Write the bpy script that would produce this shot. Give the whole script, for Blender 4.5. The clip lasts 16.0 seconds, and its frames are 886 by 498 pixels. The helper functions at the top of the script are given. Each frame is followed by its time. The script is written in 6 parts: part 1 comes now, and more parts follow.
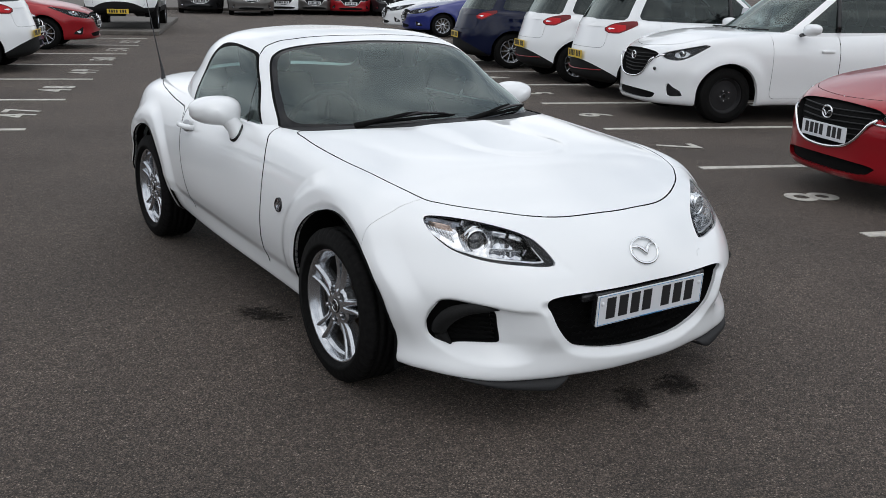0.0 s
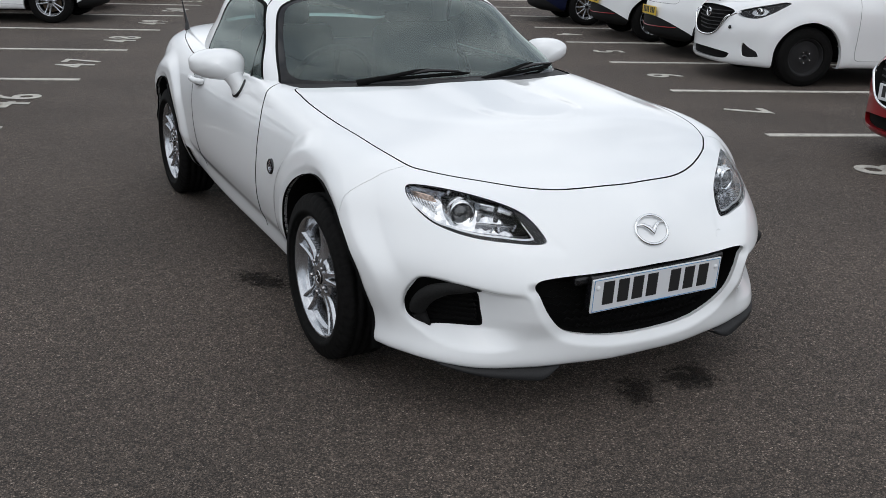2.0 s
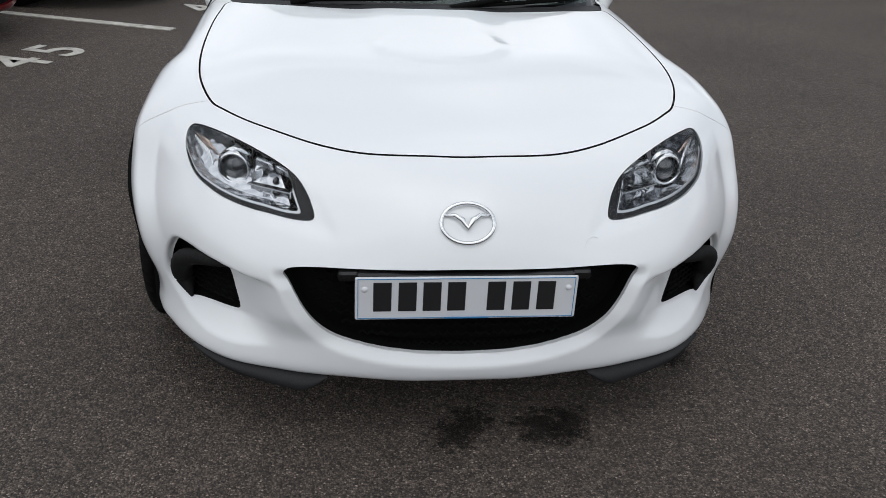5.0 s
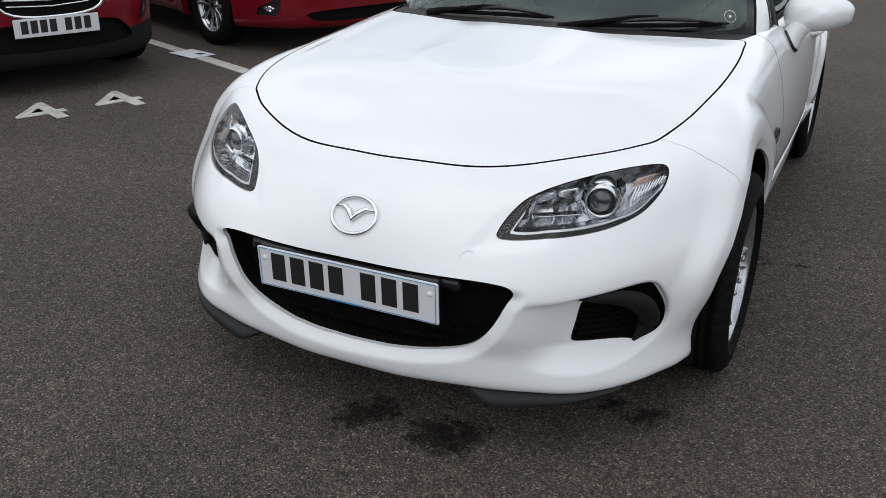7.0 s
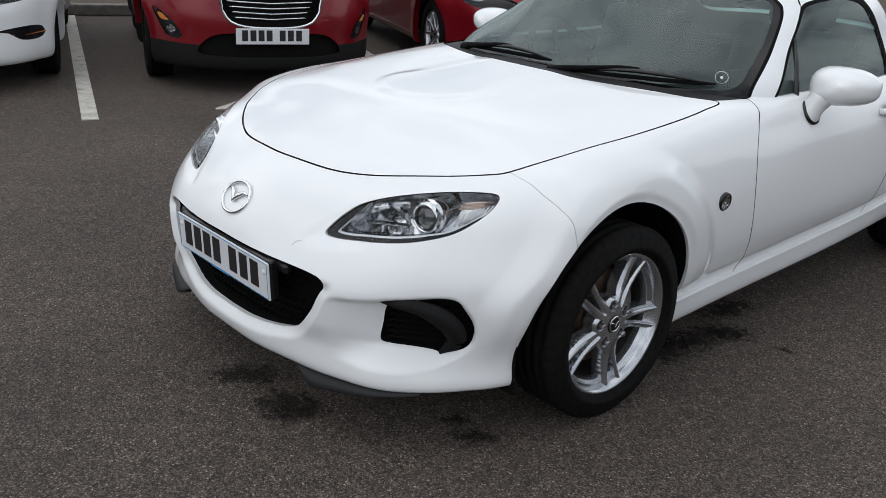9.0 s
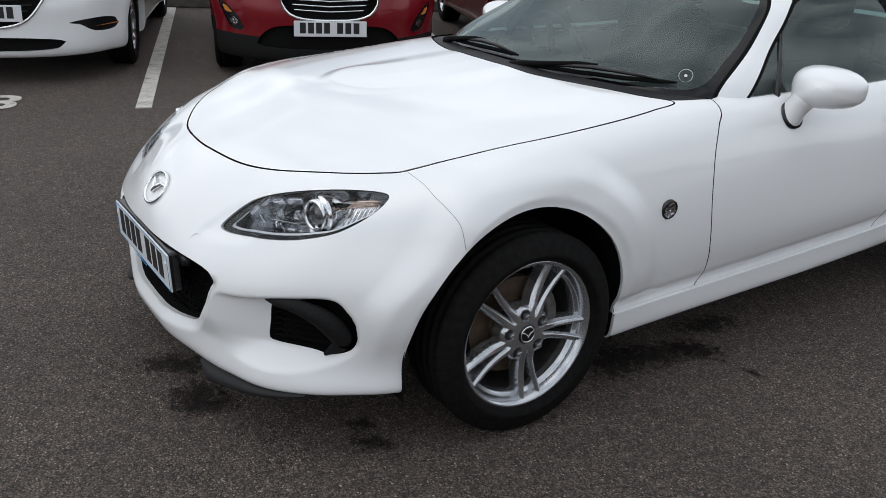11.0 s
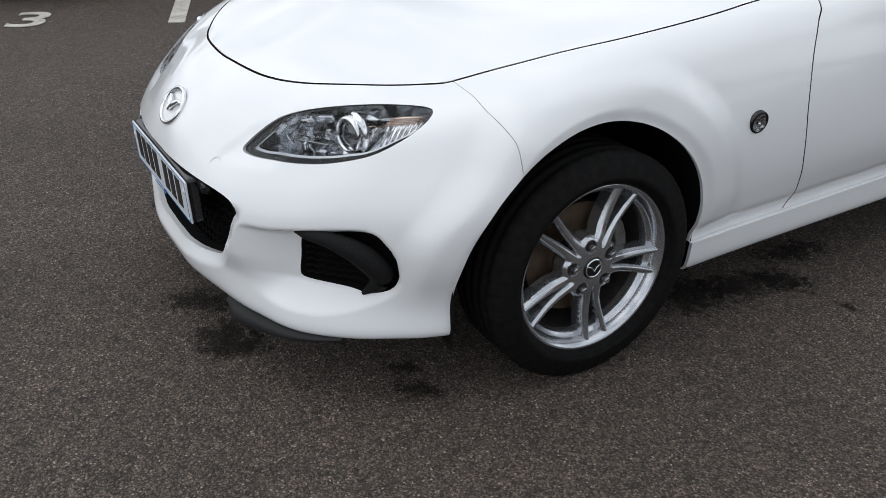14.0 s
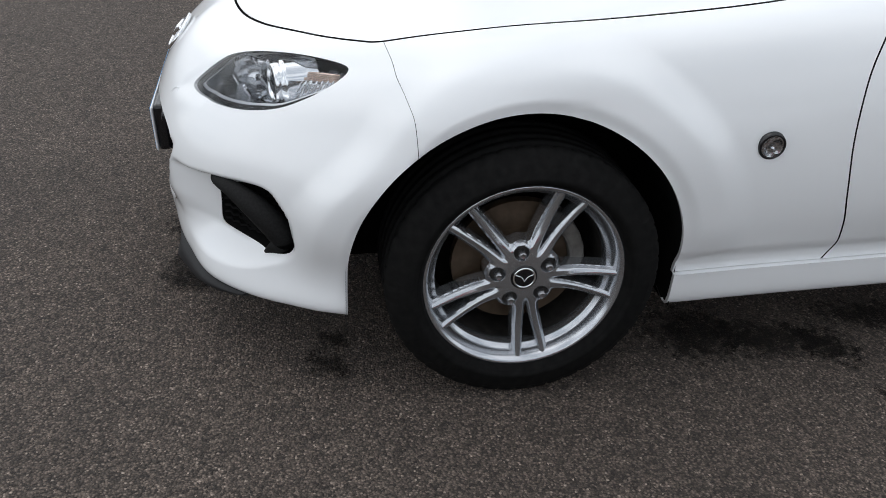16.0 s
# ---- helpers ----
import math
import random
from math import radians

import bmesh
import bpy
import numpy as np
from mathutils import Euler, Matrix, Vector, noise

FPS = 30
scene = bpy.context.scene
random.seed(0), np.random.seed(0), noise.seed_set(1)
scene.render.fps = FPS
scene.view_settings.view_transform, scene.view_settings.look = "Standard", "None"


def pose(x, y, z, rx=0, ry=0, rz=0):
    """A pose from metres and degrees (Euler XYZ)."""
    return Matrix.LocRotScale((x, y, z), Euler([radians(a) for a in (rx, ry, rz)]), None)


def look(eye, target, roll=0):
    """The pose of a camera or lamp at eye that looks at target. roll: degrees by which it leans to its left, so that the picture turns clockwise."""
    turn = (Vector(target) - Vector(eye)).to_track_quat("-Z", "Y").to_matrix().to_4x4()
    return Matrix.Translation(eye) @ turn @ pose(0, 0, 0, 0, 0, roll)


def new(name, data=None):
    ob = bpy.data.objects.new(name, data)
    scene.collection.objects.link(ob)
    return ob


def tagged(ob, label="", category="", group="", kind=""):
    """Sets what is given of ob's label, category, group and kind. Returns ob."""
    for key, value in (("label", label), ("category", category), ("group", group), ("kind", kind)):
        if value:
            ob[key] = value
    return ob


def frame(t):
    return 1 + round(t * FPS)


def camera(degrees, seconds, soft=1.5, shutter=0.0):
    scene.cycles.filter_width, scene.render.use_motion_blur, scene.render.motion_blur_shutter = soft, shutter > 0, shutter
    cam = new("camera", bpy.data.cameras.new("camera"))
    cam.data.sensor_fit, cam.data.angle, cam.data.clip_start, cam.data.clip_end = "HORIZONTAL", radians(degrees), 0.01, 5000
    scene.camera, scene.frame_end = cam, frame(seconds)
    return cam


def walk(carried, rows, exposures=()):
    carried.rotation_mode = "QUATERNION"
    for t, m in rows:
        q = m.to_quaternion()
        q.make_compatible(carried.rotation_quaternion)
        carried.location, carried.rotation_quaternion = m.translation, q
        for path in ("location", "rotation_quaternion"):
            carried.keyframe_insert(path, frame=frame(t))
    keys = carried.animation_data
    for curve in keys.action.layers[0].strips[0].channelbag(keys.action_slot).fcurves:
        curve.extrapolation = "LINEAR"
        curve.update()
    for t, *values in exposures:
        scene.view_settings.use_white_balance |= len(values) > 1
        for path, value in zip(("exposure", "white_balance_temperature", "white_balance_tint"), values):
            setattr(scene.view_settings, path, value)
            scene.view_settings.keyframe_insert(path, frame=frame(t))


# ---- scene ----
cam = camera(51.3, 16.0, 0.8)
PATH = [
    (0, (-2.337, -2.886, 1.455), (-1.245, -1.305, 0.899), 1.4),
    (0.5, (-2.331, -2.866, 1.447), (-1.221, -1.308, 0.864), 1.3),
    (1, (-2.282, -2.832, 1.439), (-1.192, -1.271, 0.826), 1.1),
    (1.5, (-2.103, -2.82, 1.439), (-1.097, -1.208, 0.815), 1.5),
    (2, (-1.917, -2.824, 1.432), (-0.991, -1.174, 0.784), 1.7),
    (2.5, (-1.729, -2.76, 1.412), (-0.853, -1.095, 0.734), 2.0),
    (3, (-1.498, -2.693, 1.41), (-0.702, -1.002, 0.698), 2.0),
    (3.5, (-1.211, -2.746, 1.396), (-0.564, -1.001, 0.663), 2.3),
    (4, (-0.937, -2.794, 1.4), (-0.456, -1.006, 0.643), 2.7),
    (4.5, (-0.606, -2.744, 1.382), (-0.221, -0.948, 0.589), 2.6),
    (4.7, (-0.484, -2.719, 1.376), (-0.151, -0.917, 0.575), 2.6),
    (6.8, (0.973, -2.558, 1.369), (0.257, -0.869, 0.571), 0.7),
    (7, (1.132, -2.543, 1.381), (0.319, -0.89, 0.601), 0.5),
    (7.5, (1.429, -2.413, 1.372), (0.479, -0.81, 0.644), 1.0),
    (8, (1.701, -2.22, 1.397), (0.644, -0.674, 0.694), 2.2),
    (8.5, (1.986, -2.109, 1.384), (0.758, -0.7, 0.672), 2.9),
    (8.7, (2.108, -2.072, 1.395), (0.812, -0.723, 0.686), 3.1),
    (10.8, (2.541, -1.445, 1.408), (0.987, -0.442, 0.647), 2.2),
    (11, (2.562, -1.438, 1.413), (1.011, -0.41, 0.679), 2.4),
    (11.5, (2.581, -1.432, 1.422), (1.033, -0.375, 0.724), 3.1),
    (12, (2.569, -1.446, 1.418), (1.033, -0.386, 0.697), 3.6),
    (12.5, (2.501, -1.486, 1.402), (1.003, -0.407, 0.633), 3.6),
    (13, (2.343, -1.551, 1.345), (0.878, -0.482, 0.502), 1.5),
    (13.5, (2.283, -1.489, 1.319), (0.82, -0.46, 0.424), 0.4),
    (14, (2.315, -1.283, 1.312), (0.772, -0.383, 0.412), 0.5),
    (14.5, (2.327, -1.099, 1.297), (0.752, -0.3, 0.358), 0.8),
    (15, (2.231, -0.876, 1.278), (0.649, -0.185, 0.267), 2.0),
    (15.5, (2.234, -0.675, 1.259), (0.595, -0.161, 0.234), 2.4),
    (16, (2.41, -0.46, 1.279), (0.697, -0.151, 0.294), 2.6),
]
EXPOSURES = [(0, 0.0), (3.5, -0.05), (4.5, -0.12), (7, 0.0), (12.5, 0.0), (14, 0.08), (15, 0.09), (16, 0.18)]
walk(cam, [(t, look(eye, target, roll)) for t, eye, target, roll in PATH], EXPOSURES)

# ---- light: a bright overcast sky ----
world = bpy.data.worlds.new("sky")
scene.world = world
world.use_nodes = True
SUN_EL, SUN_AZ = radians(70), radians(200)


def build_sky():
    nt = world.node_tree
    n, l = nt.nodes, nt.links
    bg = n["Background"]
    sky = n.new("ShaderNodeTexSky")
    sky.sky_type, sky.sun_disc = "NISHITA", False
    sky.sun_elevation, sky.sun_rotation = SUN_EL, SUN_AZ
    sky.dust_density = 4.0
    hsv = n.new("ShaderNodeHueSaturation")
    hsv.inputs["Saturation"].default_value = 0.25
    l.new(sky.outputs[0], hsv.inputs["Color"])
    tc = n.new("ShaderNodeTexCoord")
    mp = n.new("ShaderNodeMapping")
    mp.inputs["Scale"].default_value = (1.2, 2.4, 3.0)
    l.new(tc.outputs["Generated"], mp.inputs[0])
    no = n.new("ShaderNodeTexNoise")
    no.inputs["Scale"].default_value, no.inputs["Detail"].default_value = 1.6, 6
    no.inputs["Distortion"].default_value = 0.6
    l.new(mp.outputs[0], no.inputs[0])
    cr = n.new("ShaderNodeValToRGB")
    cr.color_ramp.elements[0].position, cr.color_ramp.elements[0].color = 0.38, (3.1, 3.6, 4.3, 1)
    cr.color_ramp.elements[1].position, cr.color_ramp.elements[1].color = 0.62, (9.65, 10.0, 10.4, 1)
    l.new(no.outputs[0], cr.inputs[0])
    mx = n.new("ShaderNodeMix")
    mx.data_type = "RGBA"
    mx.inputs[0].default_value = 0.72
    l.new(hsv.outputs[0], mx.inputs[6])
    l.new(cr.outputs[0], mx.inputs[7])
    # thin cloud, brighter overhead than near the horizon
    nz, fall, dim = n.new("ShaderNodeSeparateXYZ"), n.new("ShaderNodeValToRGB"), n.new("ShaderNodeVectorMath")
    l.new(tc.outputs["Generated"], nz.inputs[0])
    e = fall.color_ramp.elements
    e[0].position, e[0].color = 0.0, (0.7, 0.7, 0.7, 1)
    e[1].position, e[1].color = 0.85, (1.2, 1.2, 1.2, 1)
    for at, v in ((0.10, 1.05), (0.24, 1.34), (0.5, 1.27)):
        e.new(at).color = (v, v, v, 1)
    l.new(nz.outputs["Z"], fall.inputs[0])
    dim.operation = "SCALE"
    l.new(mx.outputs[2], dim.inputs[0])
    l.new(fall.outputs[0], dim.inputs["Scale"])
    l.new(dim.outputs[0], bg.inputs[0])
    bg.inputs[1].default_value = 0.122


build_sky()
sun = new("sun", bpy.data.lights.new("sun", "SUN"))
sun.data.energy, sun.data.angle, sun.data.color = 0.27, radians(120), (1, 0.97, 0.93)
sun.matrix_world = look((0, 0, 30), (30 * math.sin(SUN_AZ) / math.tan(SUN_EL) * -1, 30 * math.cos(SUN_AZ) / math.tan(SUN_EL) * -1, 0))


# ---- materials ----
def material(name, rgb, rough=0.5, metal=0.0, coat=0.0, spec=0.5):
    m = bpy.data.materials.new(name)
    m.use_nodes = True
    b = m.node_tree.nodes["Principled BSDF"]
    b.inputs["Base Color"].default_value = (*rgb, 1)
    b.inputs["Roughness"].default_value, b.inputs["Metallic"].default_value = rough, metal
    b.inputs["Coat Weight"].default_value, b.inputs["Specular IOR Level"].default_value = coat, spec
    b.inputs["Coat Roughness"].default_value = 0.03
    return m


def grained(m, scale, lo, hi, bump=0.0, detail=4, rough=None):
    """Two colours mixed by noise at real size, with relief."""
    nt = m.node_tree
    n, l, b = nt.nodes, nt.links, nt.nodes["Principled BSDF"]
    tc, no, cr = n.new("ShaderNodeTexCoord"), n.new("ShaderNodeTexNoise"), n.new("ShaderNodeValToRGB")
    no.inputs["Scale"].default_value, no.inputs["Detail"].default_value = scale, detail
    l.new(tc.outputs["Object"], no.inputs[0])
    cr.color_ramp.elements[0].position, cr.color_ramp.elements[0].color = 0.3, (*lo, 1)
    cr.color_ramp.elements[1].position, cr.color_ramp.elements[1].color = 0.7, (*hi, 1)
    l.new(no.outputs[0], cr.inputs[0])
    l.new(cr.outputs[0], b.inputs["Base Color"])
    if bump:
        bp = n.new("ShaderNodeBump")
        bp.inputs["Strength"].default_value, bp.inputs["Distance"].default_value = 0.5, bump
        l.new(no.outputs[0], bp.inputs["Height"])
        l.new(bp.outputs[0], b.inputs["Normal"])
    return m


def paint(name, rgb, flake=0.0, lacquer=1.0):
    m = material(name, rgb, 0.28, 0.0, lacquer)
    nt = m.node_tree
    n, l, b = nt.nodes, nt.links, nt.nodes["Principled BSDF"]
    tc, no, mr = n.new("ShaderNodeTexCoord"), n.new("ShaderNodeTexNoise"), n.new("ShaderNodeMapRange")
    no.inputs["Scale"].default_value, no.inputs["Detail"].default_value = 3.0, 8
    l.new(tc.outputs["Object"], no.inputs[0])
    mr.inputs["To Min"].default_value, mr.inputs["To Max"].default_value = 0.02, 0.07
    l.new(no.outputs[0], mr.inputs[0])
    l.new(mr.outputs[0], b.inputs["Coat Roughness"])
    b.inputs["Metallic"].default_value = flake
    b.inputs["Specular IOR Level"].default_value = 0.25
    return m


def clear(name, tint, ior=1.45, rough=0.0, haze=0.0):
    """A thin pane: it lets light through with a tint, mirrors by Fresnel, and carries a faint painted haze."""
    m = bpy.data.materials.new(name)
    m.use_nodes = True
    nt = m.node_tree
    n, l = nt.nodes, nt.links
    n.remove(n["Principled BSDF"])
    tr, gl, fr, mx = n.new("ShaderNodeBsdfTransparent"), n.new("ShaderNodeBsdfGlossy"), n.new("ShaderNodeFresnel"), n.new("ShaderNodeMixShader")
    tr.inputs[0].default_value = (*tint, 1)
    gl.inputs["Roughness"].default_value = rough
    gl.inputs[0].default_value = (0.84, 0.94, 0.91, 1) if min(tint) < 0.9 else (1, 1, 1, 1)
    fr.inputs[0].default_value = ior
    body = tr
    # Haze over the glass, put in as a pale diffuse colour.
    if haze:
        df, dm, tc, no, mr = n.new("ShaderNodeBsdfDiffuse"), n.new("ShaderNodeMixShader"), n.new("ShaderNodeTexCoord"), n.new("ShaderNodeTexNoise"), n.new("ShaderNodeMapRange")
        df.inputs[0].default_value = (0.42, 0.50, 0.51, 1)
        no.inputs["Scale"].default_value, no.inputs["Detail"].default_value = 5, 6
        l.new(tc.outputs["Object"], no.inputs[0])
        mr.inputs["To Min"].default_value, mr.inputs["To Max"].default_value = haze * 0.5, haze * 1.5
        l.new(no.outputs[0], mr.inputs[0])
        l.new(mr.outputs[0], dm.inputs[0])
        l.new(tr.outputs[0], dm.inputs[1])
        l.new(df.outputs[0], dm.inputs[2])
        body = dm
    l.new(fr.outputs[0], mx.inputs[0])
    l.new(body.outputs[0], mx.inputs[1])
    l.new(gl.outputs[0], mx.inputs[2])
    l.new(mx.outputs[0], n["Material Output"].inputs[0])
    return m


def asphalt(name="asphalt", wet=1.0, rough=0.85):
    m = material(name, (0.07, 0.065, 0.06), rough)
    nt = m.node_tree
    n, l, b = nt.nodes, nt.links, nt.nodes["Principled BSDF"]
    tc = n.new("ShaderNodeTexCoord")
    vo = n.new("ShaderNodeTexVoronoi")
    vo.inputs["Scale"].default_value = 205
    vo.inputs["Randomness"].default_value = 1.0
    l.new(tc.outputs["Object"], vo.inputs["Vector"])
    cr = n.new("ShaderNodeValToRGB")
    e = cr.color_ramp.elements
    e[0].position, e[0].color = 0.0, (0.0238, 0.0179, 0.0142, 1)
    e[1].position, e[1].color = 1.0, (0.4018, 0.3254, 0.2703, 1)
    for p, c in ((0.45, (0.0744, 0.0576, 0.0469, 1)), (0.85, (0.1562, 0.1213, 0.0978, 1)), (0.97, (0.2083, 0.1640, 0.1338, 1))):
        q = e.new(p)
        q.color = c
    sp = n.new("ShaderNodeSeparateColor")
    l.new(vo.outputs["Color"], sp.inputs[0])
    l.new(sp.outputs[0], cr.inputs[0])
    no = n.new("ShaderNodeTexNoise")
    no.inputs["Scale"].default_value, no.inputs["Detail"].default_value = 0.9, 6
    l.new(tc.outputs["Object"], no.inputs[0])
    n2 = n.new("ShaderNodeTexNoise")
    n2.inputs["Scale"].default_value, n2.inputs["Detail"].default_value = 22, 4
    l.new(tc.outputs["Object"], n2.inputs[0])
    mr = n.new("ShaderNodeMapRange")
    mr.inputs["From Min"].default_value, mr.inputs["From Max"].default_value = 0.3, 0.7
    mr.inputs["To Min"].default_value, mr.inputs["To Max"].default_value = 0.8, 1.2
    l.new(no.outputs[0], mr.inputs[0])
    m2 = n.new("ShaderNodeMapRange")
    m2.inputs["From Min"].default_value, m2.inputs["From Max"].default_value = 0.3, 0.7
    m2.inputs["To Min"].default_value, m2.inputs["To Max"].default_value = 0.8 * wet, 1.2 * wet
    l.new(n2.outputs[0], m2.inputs[0])
    mu = n.new("ShaderNodeMath")
    mu.operation = "MULTIPLY"
    l.new(mr.outputs[0], mu.inputs[0])
    l.new(m2.outputs[0], mu.inputs[1])
    vm = n.new("ShaderNodeVectorMath")
    vm.operation = "SCALE"
    gap = n.new("ShaderNodeMapRange")
    gap.inputs["From Min"].default_value, gap.inputs["From Max"].default_value = 0.28, 0.62
    gap.inputs["To Min"].default_value, gap.inputs["To Max"].default_value = 1.2, 0.6
    l.new(vo.outputs["Distance"], gap.inputs[0])
    m3 = n.new("ShaderNodeMath")
    m3.operation = "MULTIPLY"
    l.new(mu.outputs[0], m3.inputs[0])
    l.new(gap.outputs[0], m3.inputs[1])
    l.new(cr.outputs[0], vm.inputs[0])
    l.new(m3.outputs[0], vm.inputs["Scale"])
    l.new(vm.outputs[0], b.inputs["Base Color"])
    bp = n.new("ShaderNodeBump")
    bp.invert = True
    bp.inputs["Strength"].default_value, bp.inputs["Distance"].default_value = 1.0, 0.006
    l.new(vo.outputs["Distance"], bp.inputs["Height"])
    l.new(bp.outputs[0], b.inputs["Normal"])
    return m


def worn_line():
    """Old thermoplastic marking, off-white, with asphalt showing through."""
    m = material("worn_line", (0.55, 0.53, 0.48), 0.8)
    nt = m.node_tree
    n, l, b = nt.nodes, nt.links, nt.nodes["Principled BSDF"]
    tc, no, cr = n.new("ShaderNodeTexCoord"), n.new("ShaderNodeTexNoise"), n.new("ShaderNodeValToRGB")
    no.inputs["Scale"].default_value, no.inputs["Detail"].default_value, no.inputs["Roughness"].default_value = 9, 9, 0.75
    l.new(tc.outputs["Object"], no.inputs[0])
    e = cr.color_ramp.elements
    e[0].position, e[0].color = 0.33, (0.12, 0.11, 0.10, 1)
    e[1].position, e[1].color = 0.60, (0.56, 0.54, 0.49, 1)
    q = e.new(0.42)
    q.color = (0.40, 0.38, 0.34, 1)
    l.new(no.outputs[0], cr.inputs[0])
    l.new(cr.outputs[0], b.inputs["Base Color"])
    return m


WHITE = paint("white_paint", (0.83, 0.845, 0.855))
RED = paint("red_paint", (0.30, 0.008, 0.014), 0.25, 0.6)
DEEPRED = paint("deep_red_paint", (0.19, 0.005, 0.011), 0.25, 0.6)
NAVY = paint("navy_paint", (0.003, 0.006, 0.026), 0.0, 0.45)
NAVY.node_tree.nodes["Principled BSDF"].inputs["Specular IOR Level"].default_value = 0.06
BLUE = paint("blue_paint", (0.012, 0.022, 0.16), 0.2)
PURPLE = paint("purple_paint", (0.035, 0.02, 0.09), 0.2)
SILVER = paint("silver_paint", (0.42, 0.44, 0.46), 0.6)
BLACKP = paint("black_paint", (0.012, 0.012, 0.014), 0.1)
GREYP = paint("grey_paint", (0.09, 0.085, 0.08), 0.4)
SCREEN = clear("screen_glass", (0.74, 0.88, 0.86), 1.54, haze=0.055)
TINT = clear("tinted_glass", (0.42, 0.52, 0.51), 1.65, haze=0.02)
CARGLASS = clear("parked_car_glass", (0.24, 0.28, 0.28), 1.55, haze=0.01)
DARKGLASS = clear("dark_glass", (0.12, 0.13, 0.13), 1.55, haze=0.01)
LENS = clear("lamp_lens", (0.93, 0.94, 0.95), 1.22)
RUBBER = grained(material("rubber", (0.012, 0.012, 0.012), 0.85, spec=0.12), 60, (0.004, 0.004, 0.004), (0.009, 0.0088, 0.0085), 0.001)
PLASTIC = grained(material("dark_plastic", (0.015, 0.015, 0.016), 0.6, spec=0.3), 300, (0.010, 0.010, 0.011), (0.019, 0.019, 0.020), 0.0004)
BLACK = material("gloss_black", (0.008, 0.008, 0.009), 0.25)
LINER = material("liner_black", (0.005, 0.005, 0.005), 0.95, spec=0.1)
REFLECTOR = material("lamp_reflector", (0.80, 0.81, 0.83), 0.2, 1.0)


def faceted(m, scale, depth=0.45):
    """Breaks the mirror of a lamp bowl into small facets."""
    n, l, b = m.node_tree.nodes, m.node_tree.links, m.node_tree.nodes["Principled BSDF"]
    tc, vo, bp = n.new("ShaderNodeTexCoord"), n.new("ShaderNodeTexVoronoi"), n.new("ShaderNodeBump")
    vo.inputs["Scale"].default_value = scale
    bp.inputs["Strength"].default_value, bp.inputs["Distance"].default_value = depth, 0.012
    l.new(tc.outputs["Object"], vo.inputs["Vector"])
    l.new(vo.outputs["Distance"], bp.inputs["Height"])
    l.new(bp.outputs[0], b.inputs["Normal"])
    return m


faceted(REFLECTOR, 48)
BOWL = faceted(material("grey_reflector", (0.62, 0.63, 0.65), 0.16, 1.0), 40, 0.20)
SMOKED = material("smoked_chrome", (0.40, 0.41, 0.42), 0.16, 1.0)
SATIN = material("satin_strip", (0.62, 0.63, 0.65), 0.30, 0.6)
BULLSEYE = material("projector_glass", (0.035, 0.038, 0.042), 0.06, 0.0, 1.0, 0.8)
# Black for grilles and seals; on panel edges it paints in gap shade.
GAP = material("gap_black", (0.006, 0.006, 0.006), 0.9, spec=0.1)
CHROME = material("chrome", (0.78, 0.79, 0.80), 0.06, 1.0)
ALLOY = material("silver_alloy", (0.47, 0.485, 0.51), 0.20, 0.88, 0.5)
DISC = grained(material("brake_disc", (0.1, 0.07, 0.05), 0.55, 0.3), 30, (0.05, 0.032, 0.018), (0.10, 0.07, 0.045))
AMBER = material("amber_plastic", (0.62, 0.22, 0.05), 0.2)
BULB = material("amber_glass", (0.82, 0.64, 0.54), 0.15, 0.8)
REDLAMP = material("red_lamp", (0.13, 0.002, 0.004), 0.3, 0, 0.25, 0.2)
REDCORE = faceted(material("red_reflector", (0.42, 0.006, 0.010), 0.3, 0.5), 40)
CLAD = grained(material("rough_cladding", (0.012, 0.012, 0.012), 0.8, spec=0.15), 200, (0.008, 0.008, 0.008), (0.015, 0.015, 0.015), 0.0004)
CLOTH = grained(material("seat_cloth", (0.06, 0.06, 0.062), 0.9), 90, (0.045, 0.045, 0.047), (0.08, 0.08, 0.083), 0.002)
PRINT = material("screen_print", (0.006, 0.006, 0.007), 0.06, spec=0.3)
DARKMETAL = material("dark_metal", (0.10, 0.10, 0.105), 0.25, 0.9)
PLATE_W = material("white_plate", (0.72, 0.73, 0.75), 0.35)
PLATE_Y = material("yellow_plate", (0.72, 0.50, 0.05), 0.35)
INK = material("black_ink", (0.012, 0.012, 0.013), 0.5)
BLUEINK = material("blue_ink", (0.05, 0.25, 0.5), 0.5)
ASPHALT = asphalt()
DAMP = asphalt("damp_asphalt", 0.10, 0.8)
DAMP.node_tree.nodes["Principled BSDF"].inputs["Specular IOR Level"].default_value = 0.22
# Dark grey for the inner barrel and the rings round the nuts.
RECESS_DARK = grained(material("recess_dark", (0.03, 0.028, 0.025), 0.6, 0.3), 40, (0.018, 0.017, 0.015), (0.045, 0.041, 0.037))
CASTING = grained(material("grey_casting", (0.14, 0.135, 0.125), 0.55, 0.4), 40, (0.10, 0.095, 0.085), (0.18, 0.172, 0.16))
NUT = material("plated_nut", (0.36, 0.36, 0.37), 0.22, 0.9)


